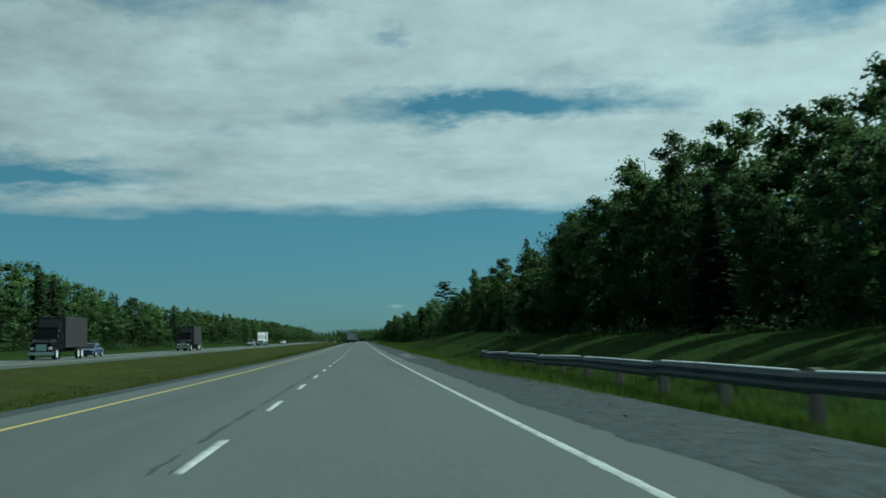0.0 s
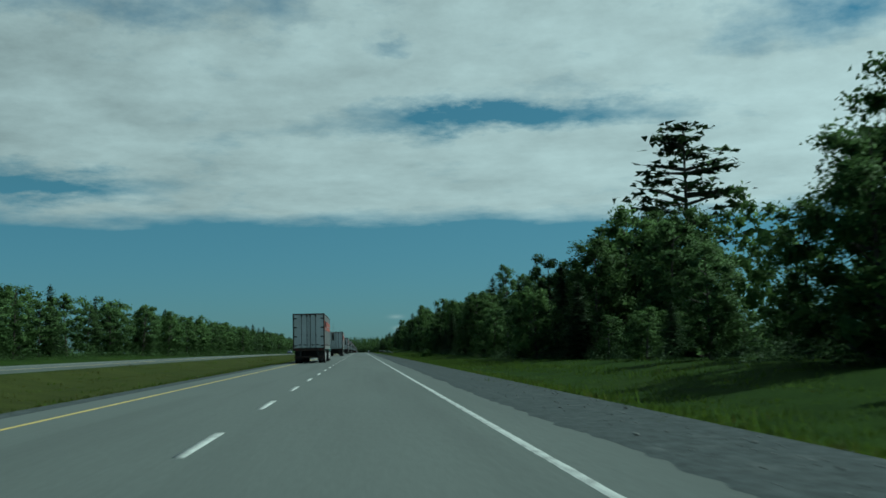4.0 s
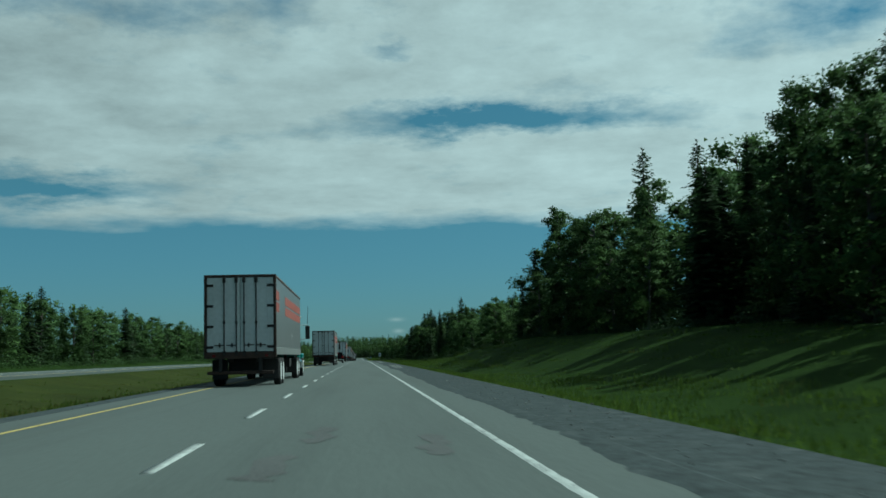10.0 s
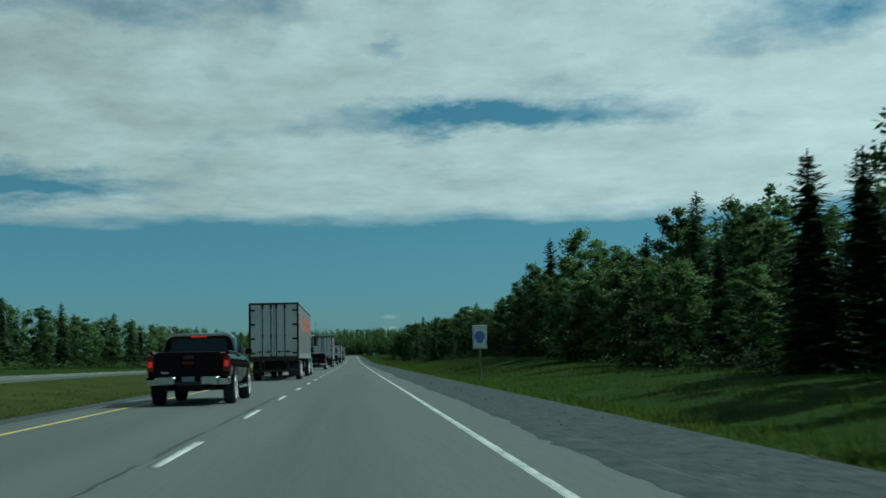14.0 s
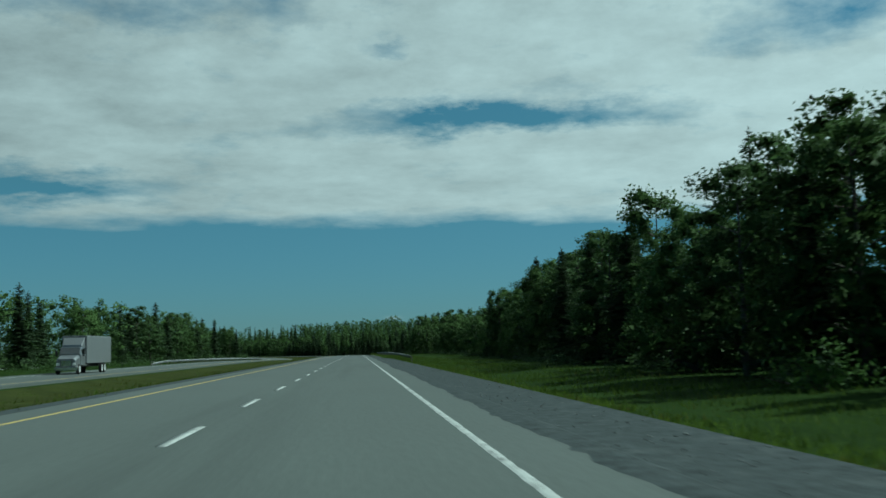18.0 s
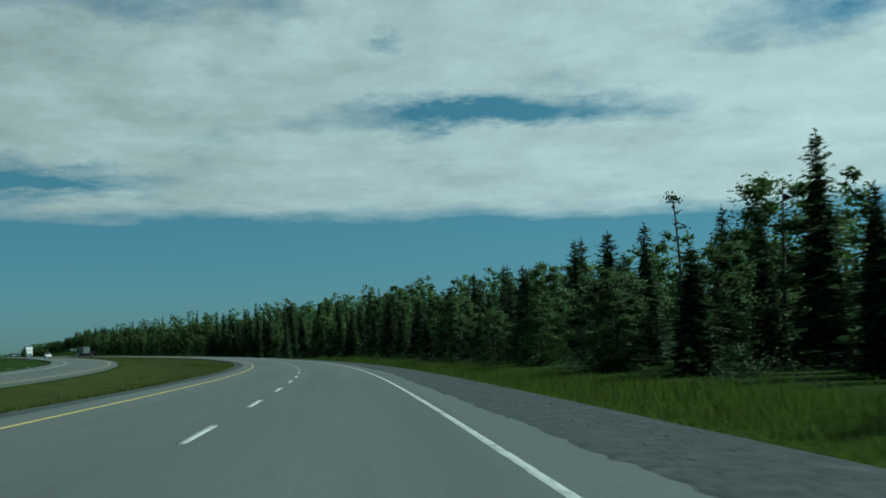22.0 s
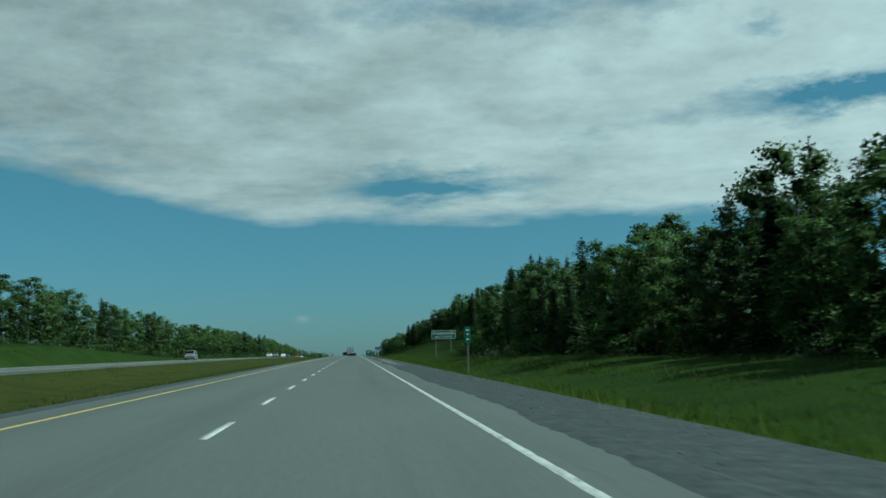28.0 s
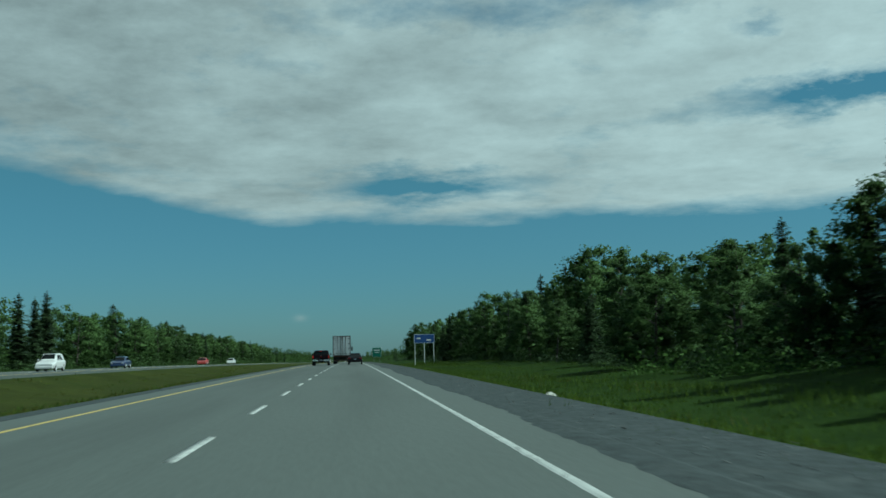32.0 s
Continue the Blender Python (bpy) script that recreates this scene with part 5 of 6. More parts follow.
def build_pickup(name, label, paint, group=""):
    """Crew-cab pickup, tail at y = 0."""
    t = thing(name, label, "pickup", group)
    W = 1.0

    def side(y, w, z0, z1):
        """Cross-section with a tucked sill, a bulged flank, a hard shoulder and a flat top."""
        h = z1 - z0
        right = [(w * 0.93, z0), (w * 0.985, z0 + h * 0.22), (w, z0 + h * 0.5), (w * 0.99, z0 + h * 0.78), (w * 0.965, z0 + h * 0.93), (w * 0.9, z1)]
        return [(x, y, z) for x, z in right] + [(-x, y, z) for x, z in reversed(right)]

    body = part("body", shape_loft([side(0.1, W * 0.97, 0.62, 1.26), side(0.22, W, 0.56, 1.28), side(1.95, W, 0.5, 1.28), side(4.3, W, 0.5, 1.22), side(4.5, W, 0.5, 1.2), side(5.45, W * 0.97, 0.52, 1.14), side(5.75, W * 0.9, 0.56, 1.02)]), paint, t)
    for x in (1, -1):
        part("bed_rail", shape_box(min(x * 0.86, x * 0.97), max(x * 0.86, x * 0.97), 0.15, 1.9, 1.26, 1.31, 0.02), paint, body)
        for y in (1.2, 4.75):
            arch = [(x * 1.012, y + 0.49 * math.cos(a), 0.42 + 0.5 * math.sin(a)) for a in [math.pi * k / 12 for k in range(13)]]
            lip = [(x * 1.012, y + 0.55 * math.cos(a), 0.42 + 0.565 * math.sin(a)) for a in [math.pi * k / 12 for k in range(13)]]
            bm = bmesh.new()
            o, n = [bm.verts.new(p) for p in lip], [bm.verts.new(p) for p in arch]
            for k in range(12):
                bm.faces.new((o[k], o[k + 1], n[k + 1], n[k]))
            bmesh.ops.solidify(bm, geom=bm.faces[:], thickness=0.035)
            part("arch_lip", bm, paint, body)
            well = bmesh.new()
            well.faces.new([well.verts.new((x * 1.006, p[1], max(p[2], 0.4))) for p in arch])
            bmesh.ops.solidify(well, geom=well.faces[:], thickness=0.02)
            part("wheel_well", well, CHASSIS, body)
    part("bed_liner", shape_box(-W * 0.86, W * 0.86, 0.2, 1.9, 1.25, 1.275, 0.005), CHASSIS, body)
    gate = part("tailgate", shape_box(-0.77, 0.77, 0.05, 0.12, 0.7, 1.3, 0.03, 2), paint, t)
    part("gate_crease", shape_box(-0.72, 0.72, 0.035, 0.06, 0.93, 0.96, 0.008), paint, gate)
    part("tailgate_handle", shape_box(-0.12, 0.12, 0.03, 0.06, 1.12, 1.2, 0.01), CHASSIS, gate)
    part("badge", shape_box(-0.64, -0.46, 0.035, 0.055, 0.78, 0.83, 0.004), CHROME, gate)
    part("badge", shape_box(-0.12, 0.12, 0.035, 0.055, 1.0, 1.06, 0.004), RED_LENS, gate)

    def house(y, wb, wt, z0, z1):
        """Cross-section of the cab above the doors' shoulder."""
        right = [(wb, z0), (wb - (wb - wt) * 0.75, z0 + (z1 - z0) * 0.8), (wt - 0.03, z1 - 0.035), (wt - 0.14, z1)]
        return [(x, y, z) for x, z in right] + [(-x, y, z) for x, z in reversed(right)]

    cab = part("cab", shape_loft([house(1.93, 0.93, 0.79, 1.2, 1.72), house(2.12, 0.94, 0.8, 1.2, 1.78), house(2.8, 0.94, 0.8, 1.2, 1.81), house(3.4, 0.94, 0.79, 1.2, 1.79), house(3.7, 0.94, 0.78, 1.2, 1.73), house(4.42, 0.92, 0.86, 1.17, 1.22)]), paint, t)
    part("rear_window", glass_panel([(-0.74, 1.915, 1.3), (0.74, 1.915, 1.3), (0.68, 1.922, 1.65), (-0.68, 1.922, 1.65)], 0.02), DARK_GLASS, cab)
    part("high_brake_lamp", shape_box(-0.2, 0.2, 1.9, 1.95, 1.68, 1.715, 0.006), LIT_LENS, cab)
    part("windscreen", glass_panel([(-0.76, 4.36, 1.25), (0.76, 4.36, 1.25), (0.66, 3.76, 1.7), (-0.66, 3.76, 1.7)], 0.02), DARK_GLASS, cab)
    for x in (1, -1):
        part("rear_side_window", glass_panel([(x * 0.93, 2.12, 1.28), (x * 0.93, 2.92, 1.28), (x * 0.852, 2.92, 1.67), (x * 0.85, 2.3, 1.66)], 0.02), DARK_GLASS, cab)
        part("front_side_window", glass_panel([(x * 0.93, 3.0, 1.28), (x * 0.925, 4.02, 1.26), (x * 0.85, 3.62, 1.64), (x * 0.852, 3.0, 1.67)], 0.02), DARK_GLASS, cab)
        part("window_trim", shape_box(x * 0.945 - 0.012, x * 0.945 + 0.012, 2.05, 4.1, 1.245, 1.262, 0.004), CHROME, cab)
        for y in (2.03, 3.0, 4.12):
            part("door_gap", shape_box(x * 1.001 - 0.004, x * 1.001 + 0.003, y - 0.006, y + 0.006, 0.58, 1.16, 0.0), CHASSIS, body)
        part("tail_lamp", shape_box(x * 0.9 - 0.085, x * 0.9 + 0.085, 0.06, 0.26, 0.82, 1.22, 0.035, 2), RED_LENS, t, "red tail lamp cluster")
        part("lit_lamp", shape_box(x * 0.905 - 0.05, x * 0.905 + 0.05, 0.045, 0.08, 0.93, 1.08, 0.02, 2), LIT_LENS, t, "lit red brake lamp")
        part("bumper_corner", shape_box(x * 0.86 - 0.14, x * 0.86 + 0.14, -0.04, 0.2, 0.5, 0.7, 0.04, 2), CHROME, t)
        part("bumper_face", shape_box(min(x * 0.3, x * 0.73), max(x * 0.3, x * 0.73), -0.06, 0.1, 0.5, 0.7, 0.03), CHROME, t, "chrome rear bumper")
        part("exhaust_tip", shape_rod((x * 0.55, 0.1, 0.4), (x * 0.55, 0.6, 0.42), 0.045, 10), CHASSIS, t)
        part("running_board", shape_rod((x * 1.0, 1.95, 0.4), (x * 1.0, 4.1, 0.4), 0.05, 10), CHROME, t, "chrome tube step")
        for y in (2.3, 3.7):
            part("step_pad", shape_box(x * 1.02 - 0.05, x * 1.02 + 0.05, y, y + 0.4, 0.43, 0.455, 0.008), CHASSIS, t)
        part("mirror", shape_box(x * 1.08 - 0.09, x * 1.08 + 0.09, 3.88, 3.98, 1.24, 1.4, 0.04, 2), paint, t)
        for y in (2.68, 3.72):
            part("door_handle", shape_box(x * 1.0 - 0.012, x * 1.0 + 0.025, y, y + 0.2, 1.06, 1.095, 0.008), paint, t)
        part("headlamp", shape_box(x * 0.75 - 0.15, x * 0.75 + 0.15, 5.62, 5.78, 0.86, 1.0, 0.03), CLEAR_LENS, t)
        wheel(t, x * 0.88, 1.2, 0.41, 0.28, ALLOY, x, 6)
        wheel(t, x * 0.88, 4.75, 0.41, 0.28, ALLOY, x, 6)
    part("bumper_step", shape_box(-0.3, 0.3, -0.03, 0.1, 0.48, 0.58, 0.02), CHASSIS, t)
    part("plate", shape_box(-0.15, 0.15, 0.02, 0.045, 0.57, 0.7, 0.004), PLATE, t, "pale blue plate without writing")
    part("grille", shape_box(-0.55, 0.55, 5.68, 5.78, 0.72, 1.0, 0.02), CHROME, t)
    part("front_bumper", shape_box(-0.92, 0.92, 5.7, 5.88, 0.42, 0.65, 0.05), CHROME, t)
    part("rear_axle", shape_rod((-0.8, 1.2, 0.41), (0.8, 1.2, 0.41), 0.07), CHASSIS, t)
    part("spare_tyre", shape_box(-0.3, 0.3, 0.35, 0.95, 0.34, 0.55, 0.1, 2), RUBBER, t)
    part("antenna", shape_rod((0.8, 4.6, 1.18), (0.8, 4.5, 1.85), 0.004, 4), CHASSIS, t)
    return t


def build_car(name, label, paint, suv=False, group=""):
    """Saloon or, with suv, a taller estate; tail at y = 0."""
    t = thing(name, label, "car", group)
    W = 0.9
    hb = 1.02 if suv else 0.95
    ht = 1.68 if suv else 1.44
    body = part("body", shape_loft([body_ring(0.0, W * 0.88, 0.42, hb - 0.12), body_ring(0.15, W * 0.97, 0.32, hb - 0.02), body_ring(1.0, W, 0.26, hb), body_ring(3.2, W, 0.26, hb - 0.02), body_ring(4.1, W * 0.97, 0.28, 0.82), body_ring(4.5, W * 0.86, 0.36, 0.7)]), paint, t)
    if suv:
        rings = [cabin_ring(0.12, 0.82, 0.64, hb - 0.06, hb + 0.3), cabin_ring(0.45, 0.84, 0.66, hb - 0.06, ht - 0.06), cabin_ring(1.6, 0.84, 0.68, hb - 0.06, ht), cabin_ring(2.4, 0.84, 0.66, hb - 0.06, ht - 0.05), cabin_ring(3.35, 0.82, 0.6, hb - 0.06, hb)]
        rear = [(-0.62, 0.13, hb + 0.04), (0.62, 0.13, hb + 0.04), (0.54, 0.36, ht - 0.14), (-0.54, 0.36, ht - 0.14)]
    else:
        rings = [cabin_ring(0.45, 0.8, 0.62, hb - 0.06, hb), cabin_ring(1.15, 0.82, 0.62, hb - 0.06, ht - 0.04), cabin_ring(1.8, 0.83, 0.63, hb - 0.06, ht), cabin_ring(2.4, 0.83, 0.62, hb - 0.06, ht - 0.04), cabin_ring(3.3, 0.8, 0.58, hb - 0.06, hb - 0.02)]
        rear = [(-0.6, 0.5, hb + 0.035), (0.6, 0.5, hb + 0.035), (0.52, 1.05, ht - 0.08), (-0.52, 1.05, ht - 0.08)]
    cab = part("cabin", shape_loft(rings), paint, t)
    part("rear_window", glass_panel(rear, 0.02), DARK_GLASS, cab)
    part("windscreen", glass_panel([(-0.62, 3.28, hb + 0.03), (0.62, 3.28, hb + 0.03), (0.53, 2.5, ht - 0.06), (-0.53, 2.5, ht - 0.06)], 0.02), DARK_GLASS, cab)
    for x in (1, -1):
        part("side_window", glass_panel([(x * 0.835, 1.0, hb + 0.03), (x * 0.835, 1.75, hb + 0.03), (x * 0.69, 1.75, ht - 0.14), (x * 0.69, 1.3, ht - 0.16)], 0.02), DARK_GLASS, cab)
        part("side_window", glass_panel([(x * 0.835, 1.83, hb + 0.03), (x * 0.83, 2.9, hb + 0.03), (x * 0.68, 2.42, ht - 0.16), (x * 0.69, 1.83, ht - 0.14)], 0.02), DARK_GLASS, cab)
        part("tail_lamp", shape_box(x * 0.7 - 0.15, x * 0.7 + 0.15, -0.02, 0.12, 0.68, 0.84, 0.03), RED_LENS, t)
        part("headlamp", shape_box(x * 0.62 - 0.14, x * 0.62 + 0.14, 4.34, 4.5, 0.56, 0.7, 0.03), CLEAR_LENS, t)
        part("mirror", shape_box(x * 0.98 - 0.09, x * 0.98 + 0.09, 2.72, 2.84, hb + 0.02, hb + 0.15, 0.03), paint, t)
        wheel(t, x * 0.8, 0.85, 0.32, 0.2, RIM_WHITE, x, 0 if group else 5)
        wheel(t, x * 0.8, 3.6, 0.32, 0.2, RIM_WHITE, x, 0 if group else 5)
    part("rear_bumper", shape_box(-0.84, 0.84, -0.06, 0.12, 0.36, 0.56, 0.05), paint, t)
    part("front_bumper", shape_box(-0.8, 0.8, 4.4, 4.56, 0.26, 0.5, 0.05), paint, t)
    part("plate", shape_box(-0.15, 0.15, -0.075, -0.055, 0.6, 0.72, 0.003), PLATE, t)
    return t


def build_box_truck(name, label, cab_paint, box_mat, length=7.5, group=""):
    """Rigid or long lorry seen from the front; nose at y = 0, running back to +y."""
    t = thing(name, label, "truck", group)
    part("box", shape_box(-1.25, 1.25, 3.3, 3.3 + length, 1.05, 3.9, 0.04), box_mat, t)
    part("fairing", shape_loft([[(-1.0, 2.2, 2.7), (1.0, 2.2, 2.7), (0.9, 2.25, 2.95), (-0.9, 2.25, 2.95)], [(-1.1, 3.2, 2.6), (1.1, 3.2, 2.6), (1.05, 3.2, 3.7), (-1.05, 3.2, 3.7)]]), cab_paint, t)
    part("cab", shape_loft([[(x * w, y, z) for x, z in ((-1, 0.9), (1, 0.9), (1, 1.95), (0.88, h), (-0.88, h), (-1, 1.95))] for y, w, h in ((1.35, 1.08, 2.05), (1.75, 1.1, 2.7), (3.2, 1.12, 2.8))]), cab_paint, t)
    part("hood", shape_loft([[(x * w, y, z) for x, z in ((-1, 0.7), (1, 0.7), (1, h - 0.2), (0.8, h), (-0.8, h), (-1, h - 0.2))] for y, w, h in ((0.0, 0.92, 1.55), (0.4, 1.0, 1.75), (1.4, 1.06, 1.95))]), cab_paint, t)
    part("windscreen", glass_panel([(-0.88, 1.4, 2.02), (0.88, 1.4, 2.02), (0.82, 1.72, 2.62), (-0.82, 1.72, 2.62)], 0.02), DARK_GLASS, t)
    part("grille", shape_box(-0.5, 0.5, -0.05, 0.04, 0.8, 1.4, 0.02), CHROME, t)
    part("bumper", shape_box(-1.15, 1.15, -0.12, 0.1, 0.4, 0.75, 0.05), CHROME, t)
    part("chassis_rail", shape_box(-0.45, 0.45, 0.2, 3.2 + length, 0.7, 1.05), CHASSIS, t)
    for x in (1, -1):
        part("side_window", shape_box(x * 1.1 - 0.02, x * 1.1 + 0.015, 1.9, 2.8, 1.95, 2.55), DARK_GLASS, t)
        part("headlamp", shape_box(x * 0.78 - 0.16, x * 0.78 + 0.16, -0.06, 0.06, 0.9, 1.15, 0.03), CLEAR_LENS, t)
        part("mirror", shape_box(x * 1.35 - 0.1, x * 1.35 + 0.1, 1.5, 1.6, 1.8, 2.4, 0.04), CHASSIS, t)
        wheel(t, x * 1.0, 0.9, 0.5, 0.28, RIM_WHITE, x)
        for y in (2.3 + length * 0.72, 3.6 + length * 0.72):
            wheel(t, x * 1.08, y, 0.5, 0.28, RIM_WHITE, x)
    return t


# one moving lorry, repeated along the left lane and again far ahead
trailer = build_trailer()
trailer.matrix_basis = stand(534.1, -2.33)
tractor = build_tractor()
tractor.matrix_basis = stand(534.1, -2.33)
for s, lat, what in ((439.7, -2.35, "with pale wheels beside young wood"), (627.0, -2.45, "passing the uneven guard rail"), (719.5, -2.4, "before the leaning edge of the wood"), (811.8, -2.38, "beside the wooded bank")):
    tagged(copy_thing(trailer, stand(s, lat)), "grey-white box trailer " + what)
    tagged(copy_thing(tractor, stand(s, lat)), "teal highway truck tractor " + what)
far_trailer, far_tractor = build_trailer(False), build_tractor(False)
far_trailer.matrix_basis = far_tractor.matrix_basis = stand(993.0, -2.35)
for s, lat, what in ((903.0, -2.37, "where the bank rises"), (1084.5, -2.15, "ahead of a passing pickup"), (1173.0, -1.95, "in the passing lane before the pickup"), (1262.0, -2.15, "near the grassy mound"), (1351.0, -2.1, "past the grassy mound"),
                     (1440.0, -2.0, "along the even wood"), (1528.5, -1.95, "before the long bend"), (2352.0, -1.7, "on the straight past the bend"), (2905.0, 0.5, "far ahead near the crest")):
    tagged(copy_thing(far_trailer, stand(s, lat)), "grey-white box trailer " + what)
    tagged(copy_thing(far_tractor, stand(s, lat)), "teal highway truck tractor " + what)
# one moving pickup, repeated at the places it reaches
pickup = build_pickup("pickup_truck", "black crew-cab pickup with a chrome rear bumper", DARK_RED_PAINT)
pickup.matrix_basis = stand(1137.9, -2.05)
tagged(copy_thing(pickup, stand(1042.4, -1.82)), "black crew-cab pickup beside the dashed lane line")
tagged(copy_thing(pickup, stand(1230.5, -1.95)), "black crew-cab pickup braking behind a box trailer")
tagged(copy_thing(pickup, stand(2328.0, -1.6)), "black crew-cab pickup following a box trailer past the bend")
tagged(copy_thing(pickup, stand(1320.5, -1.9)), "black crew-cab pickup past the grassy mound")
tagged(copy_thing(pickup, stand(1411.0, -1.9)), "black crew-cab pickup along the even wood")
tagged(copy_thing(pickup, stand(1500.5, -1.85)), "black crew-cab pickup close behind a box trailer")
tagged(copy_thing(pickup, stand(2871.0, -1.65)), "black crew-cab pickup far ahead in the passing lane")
sedan = build_car("car", "black saloon car with dark tinted windows", BLACK_PAINT)
sedan.matrix_basis = stand(2879.0, 2.35)

# traffic of the other direction: facing the camera
ONCOMING = "vehicles on the other road"
white_car = build_car("car", "white saloon car on the other road", WHITE_CAR, group=ONCOMING)
grey_suv = build_car("car", "dark grey estate car on the other road", GREY_CAR, True, ONCOMING)
blue_car = build_car("car", "dark blue saloon car on the other road", BLUE_CAR, group=ONCOMING)
red_car = build_car("car", "red saloon car on the other road", RED_CAR, group=ONCOMING)
white_suv = build_car("car", "white estate car on the other road", WHITE_CAR, True, ONCOMING)
grey_pickup = build_pickup("pickup_truck", "light grey pickup on the other road", GREY_CAR, ONCOMING)
box_truck = build_box_truck("box_truck", "white box truck on the other road", WHITE_CAR, WHITE_CAR, 6.5, ONCOMING)
dark_truck = build_box_truck("box_truck", "dark truck with a black box on the other road", BLACK_PAINT, CHASSIS, 8.0, ONCOMING)
blue_truck = build_box_truck("box_truck", "blue truck with a long white box body", BLUE_CAR, WHITE_CAR, 13.0, ONCOMING)
grey_truck = build_box_truck("box_truck", "grey truck with a pale box on the other road", GREY_CAR, TRAILER_GREY, 11.0, ONCOMING)


def oncoming(s, lat=-26.6, nose_first=False):
    """Pose on the other road; cars are built tail first and so are turned about."""
    return stand(s, lat, float(other_level(s)), 0.0 if nose_first else math.pi)


_set = set()
for ob, s, lat in ((blue_car, 128, -26.6), (grey_pickup, 200, -26.6), (white_car, 415, -26.6), (grey_suv, 298, -26.6), (blue_car, 800, -26.6), (grey_suv, 912, -26.6), (white_car, 1236, -26.6),
                   (white_suv, 2230, -26.6), (grey_suv, 2400, -26.6), (blue_car, 2436, -23.0), (grey_suv, 2597, -26.6),
                   (white_car, 2778, -26.6), (grey_suv, 2810, -26.6), (white_suv, 2852, -26.6), (blue_car, 2884, -26.6), (red_car, 2960, -26.6), (white_car, 3010, -26.6)):
    if ob.name in _set:
        copy_thing(ob, oncoming(s, lat))
    else:
        ob.matrix_basis = oncoming(s, lat)
        _set.add(ob.name)
for ob, s in ((box_truck, 322), (dark_truck, 108), (blue_truck, 1604), (grey_truck, 1656)):
    ob.matrix_basis = oncoming(s, -26.6, True)
tagged(copy_thing(box_truck, oncoming(2301, -26.6, True)), "white cab-nosed truck far down the other road")
tagged(copy_thing(dark_truck, oncoming(186, -26.6, True)), "dark truck with a black body behind another")


# ---------------------------------------------------------------- guard rails
def build_guard_rail(s0, s1, lat, label, level=0.0, flare=True, face=-1):
    """Steel beam in overlapping lengths on timber posts, both ends bent away and down. face: side on which the beam hangs."""
    g = thing("guard_rail", label, "guard rail", "guard rails")
    r = random.Random(int(s0))
    prof = [(0.0, 0.30), (0.035, 0.27), (0.075, 0.22), (0.03, 0.17), (0.0, 0.15), (0.03, 0.13), (0.075, 0.08), (0.035, 0.03), (0.0, 0.0)]

    def off(s):
        e = max(0.0, 9.0 - (s - s0)) if flare else 0.0
        f = max(0.0, 6.0 - (s1 - s)) if flare else 0.0
        return -face * (0.02 * e * e + 0.03 * f * f), -0.005 * e * e - 0.004 * f * f

    n = max(2, round((s1 - s0) / 7.6))
    step = (s1 - s0) / n
    for i in range(n):
        a, b = s0 + i * step, s0 + (i + 1) * step + 0.25
        lift = r.uniform(-0.035, 0.035)
        rings = []
        for q in (0, 0.25, 0.5, 0.75, 1.0):
            s = a + (b - a) * q
            o, dz = off(s)
            ring = []
            for px, pz in prof:
                p = at(s, lat + o + face * (px + 0.09 + 0.006 * (i % 2)), level + 0.42 + pz + dz + lift * (q - 0.5) * 2) / K
                ring.append(tuple(p))
            for px, pz in reversed(prof):
                p = at(s, lat + o + face * (px + 0.084 + 0.006 * (i % 2)), level + 0.42 + pz + dz + lift * (q - 0.5) * 2) / K
                ring.append(tuple(p))
            rings.append(ring)
        beam = part("beam", shape_loft(rings), BEAM_SHADED, g)
        # pale strip added along the top, the sun's glint put into its colour
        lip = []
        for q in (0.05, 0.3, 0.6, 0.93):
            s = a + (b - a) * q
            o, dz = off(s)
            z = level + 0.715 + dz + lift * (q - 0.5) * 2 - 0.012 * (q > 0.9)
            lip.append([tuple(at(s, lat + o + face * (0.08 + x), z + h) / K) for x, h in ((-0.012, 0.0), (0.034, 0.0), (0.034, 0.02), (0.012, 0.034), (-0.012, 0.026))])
        part("lip_glint", shape_loft(lip), BEAM_SUNLIT, beam, "pale strip for the sunlit upper edge of the beam")
        for q in (0.0, 0.5):
            s = a + step * q
            o, dz = off(s)
            p = at(s, lat + o, 0) / K
            bm = shape_box(-0.08, 0.08, -0.1, 0.1, -0.9, 0.72 + level + dz + r.uniform(-0.02, 0.03), 0.01)
            bm.transform(Matrix.Translation(p) @ Matrix.Rotation(heading(s), 4, "Z"))
            part("post", bm, WOOD_POST, g)
    return g


build_guard_rail(-60, 68, 7.7, "galvanised steel guard rail on timber posts", -0.12)
build_guard_rail(604, 684, 7.7, "galvanised steel guard rail with an uneven top edge")
build_guard_rail(1689, 1846, 7.8, "long galvanised steel guard rail beside tall grass", -0.1)
build_guard_rail(1745, 1965, -33.0, "galvanised steel guard rail along the other road", -0.75, True, 1)


# ---------------------------------------------------------------- signs
def lettering(text, size, mat, parent, m):
    """Raised letters in the built-in font, as a mesh part."""
    cu = bpy.data.curves.new("letters", "FONT")
    cu.body, cu.size, cu.align_x, cu.align_y, cu.extrude = text, size * K, "CENTER", "CENTER", 0.004 * K
    tmp = new("letters", cu)
    me = bpy.data.meshes.new_from_object(tmp.evaluated_get(bpy.context.evaluated_depsgraph_get()))
    bpy.data.objects.remove(tmp)
    me.materials.clear()
    me.materials.append(mat)
    ob = link("lettering", me, parent, "raised pale lettering")
    ob.matrix_basis = Matrix.Translation(Vector(m) * K) @ Matrix.Rotation(math.pi / 2, 4, "X")
    return ob


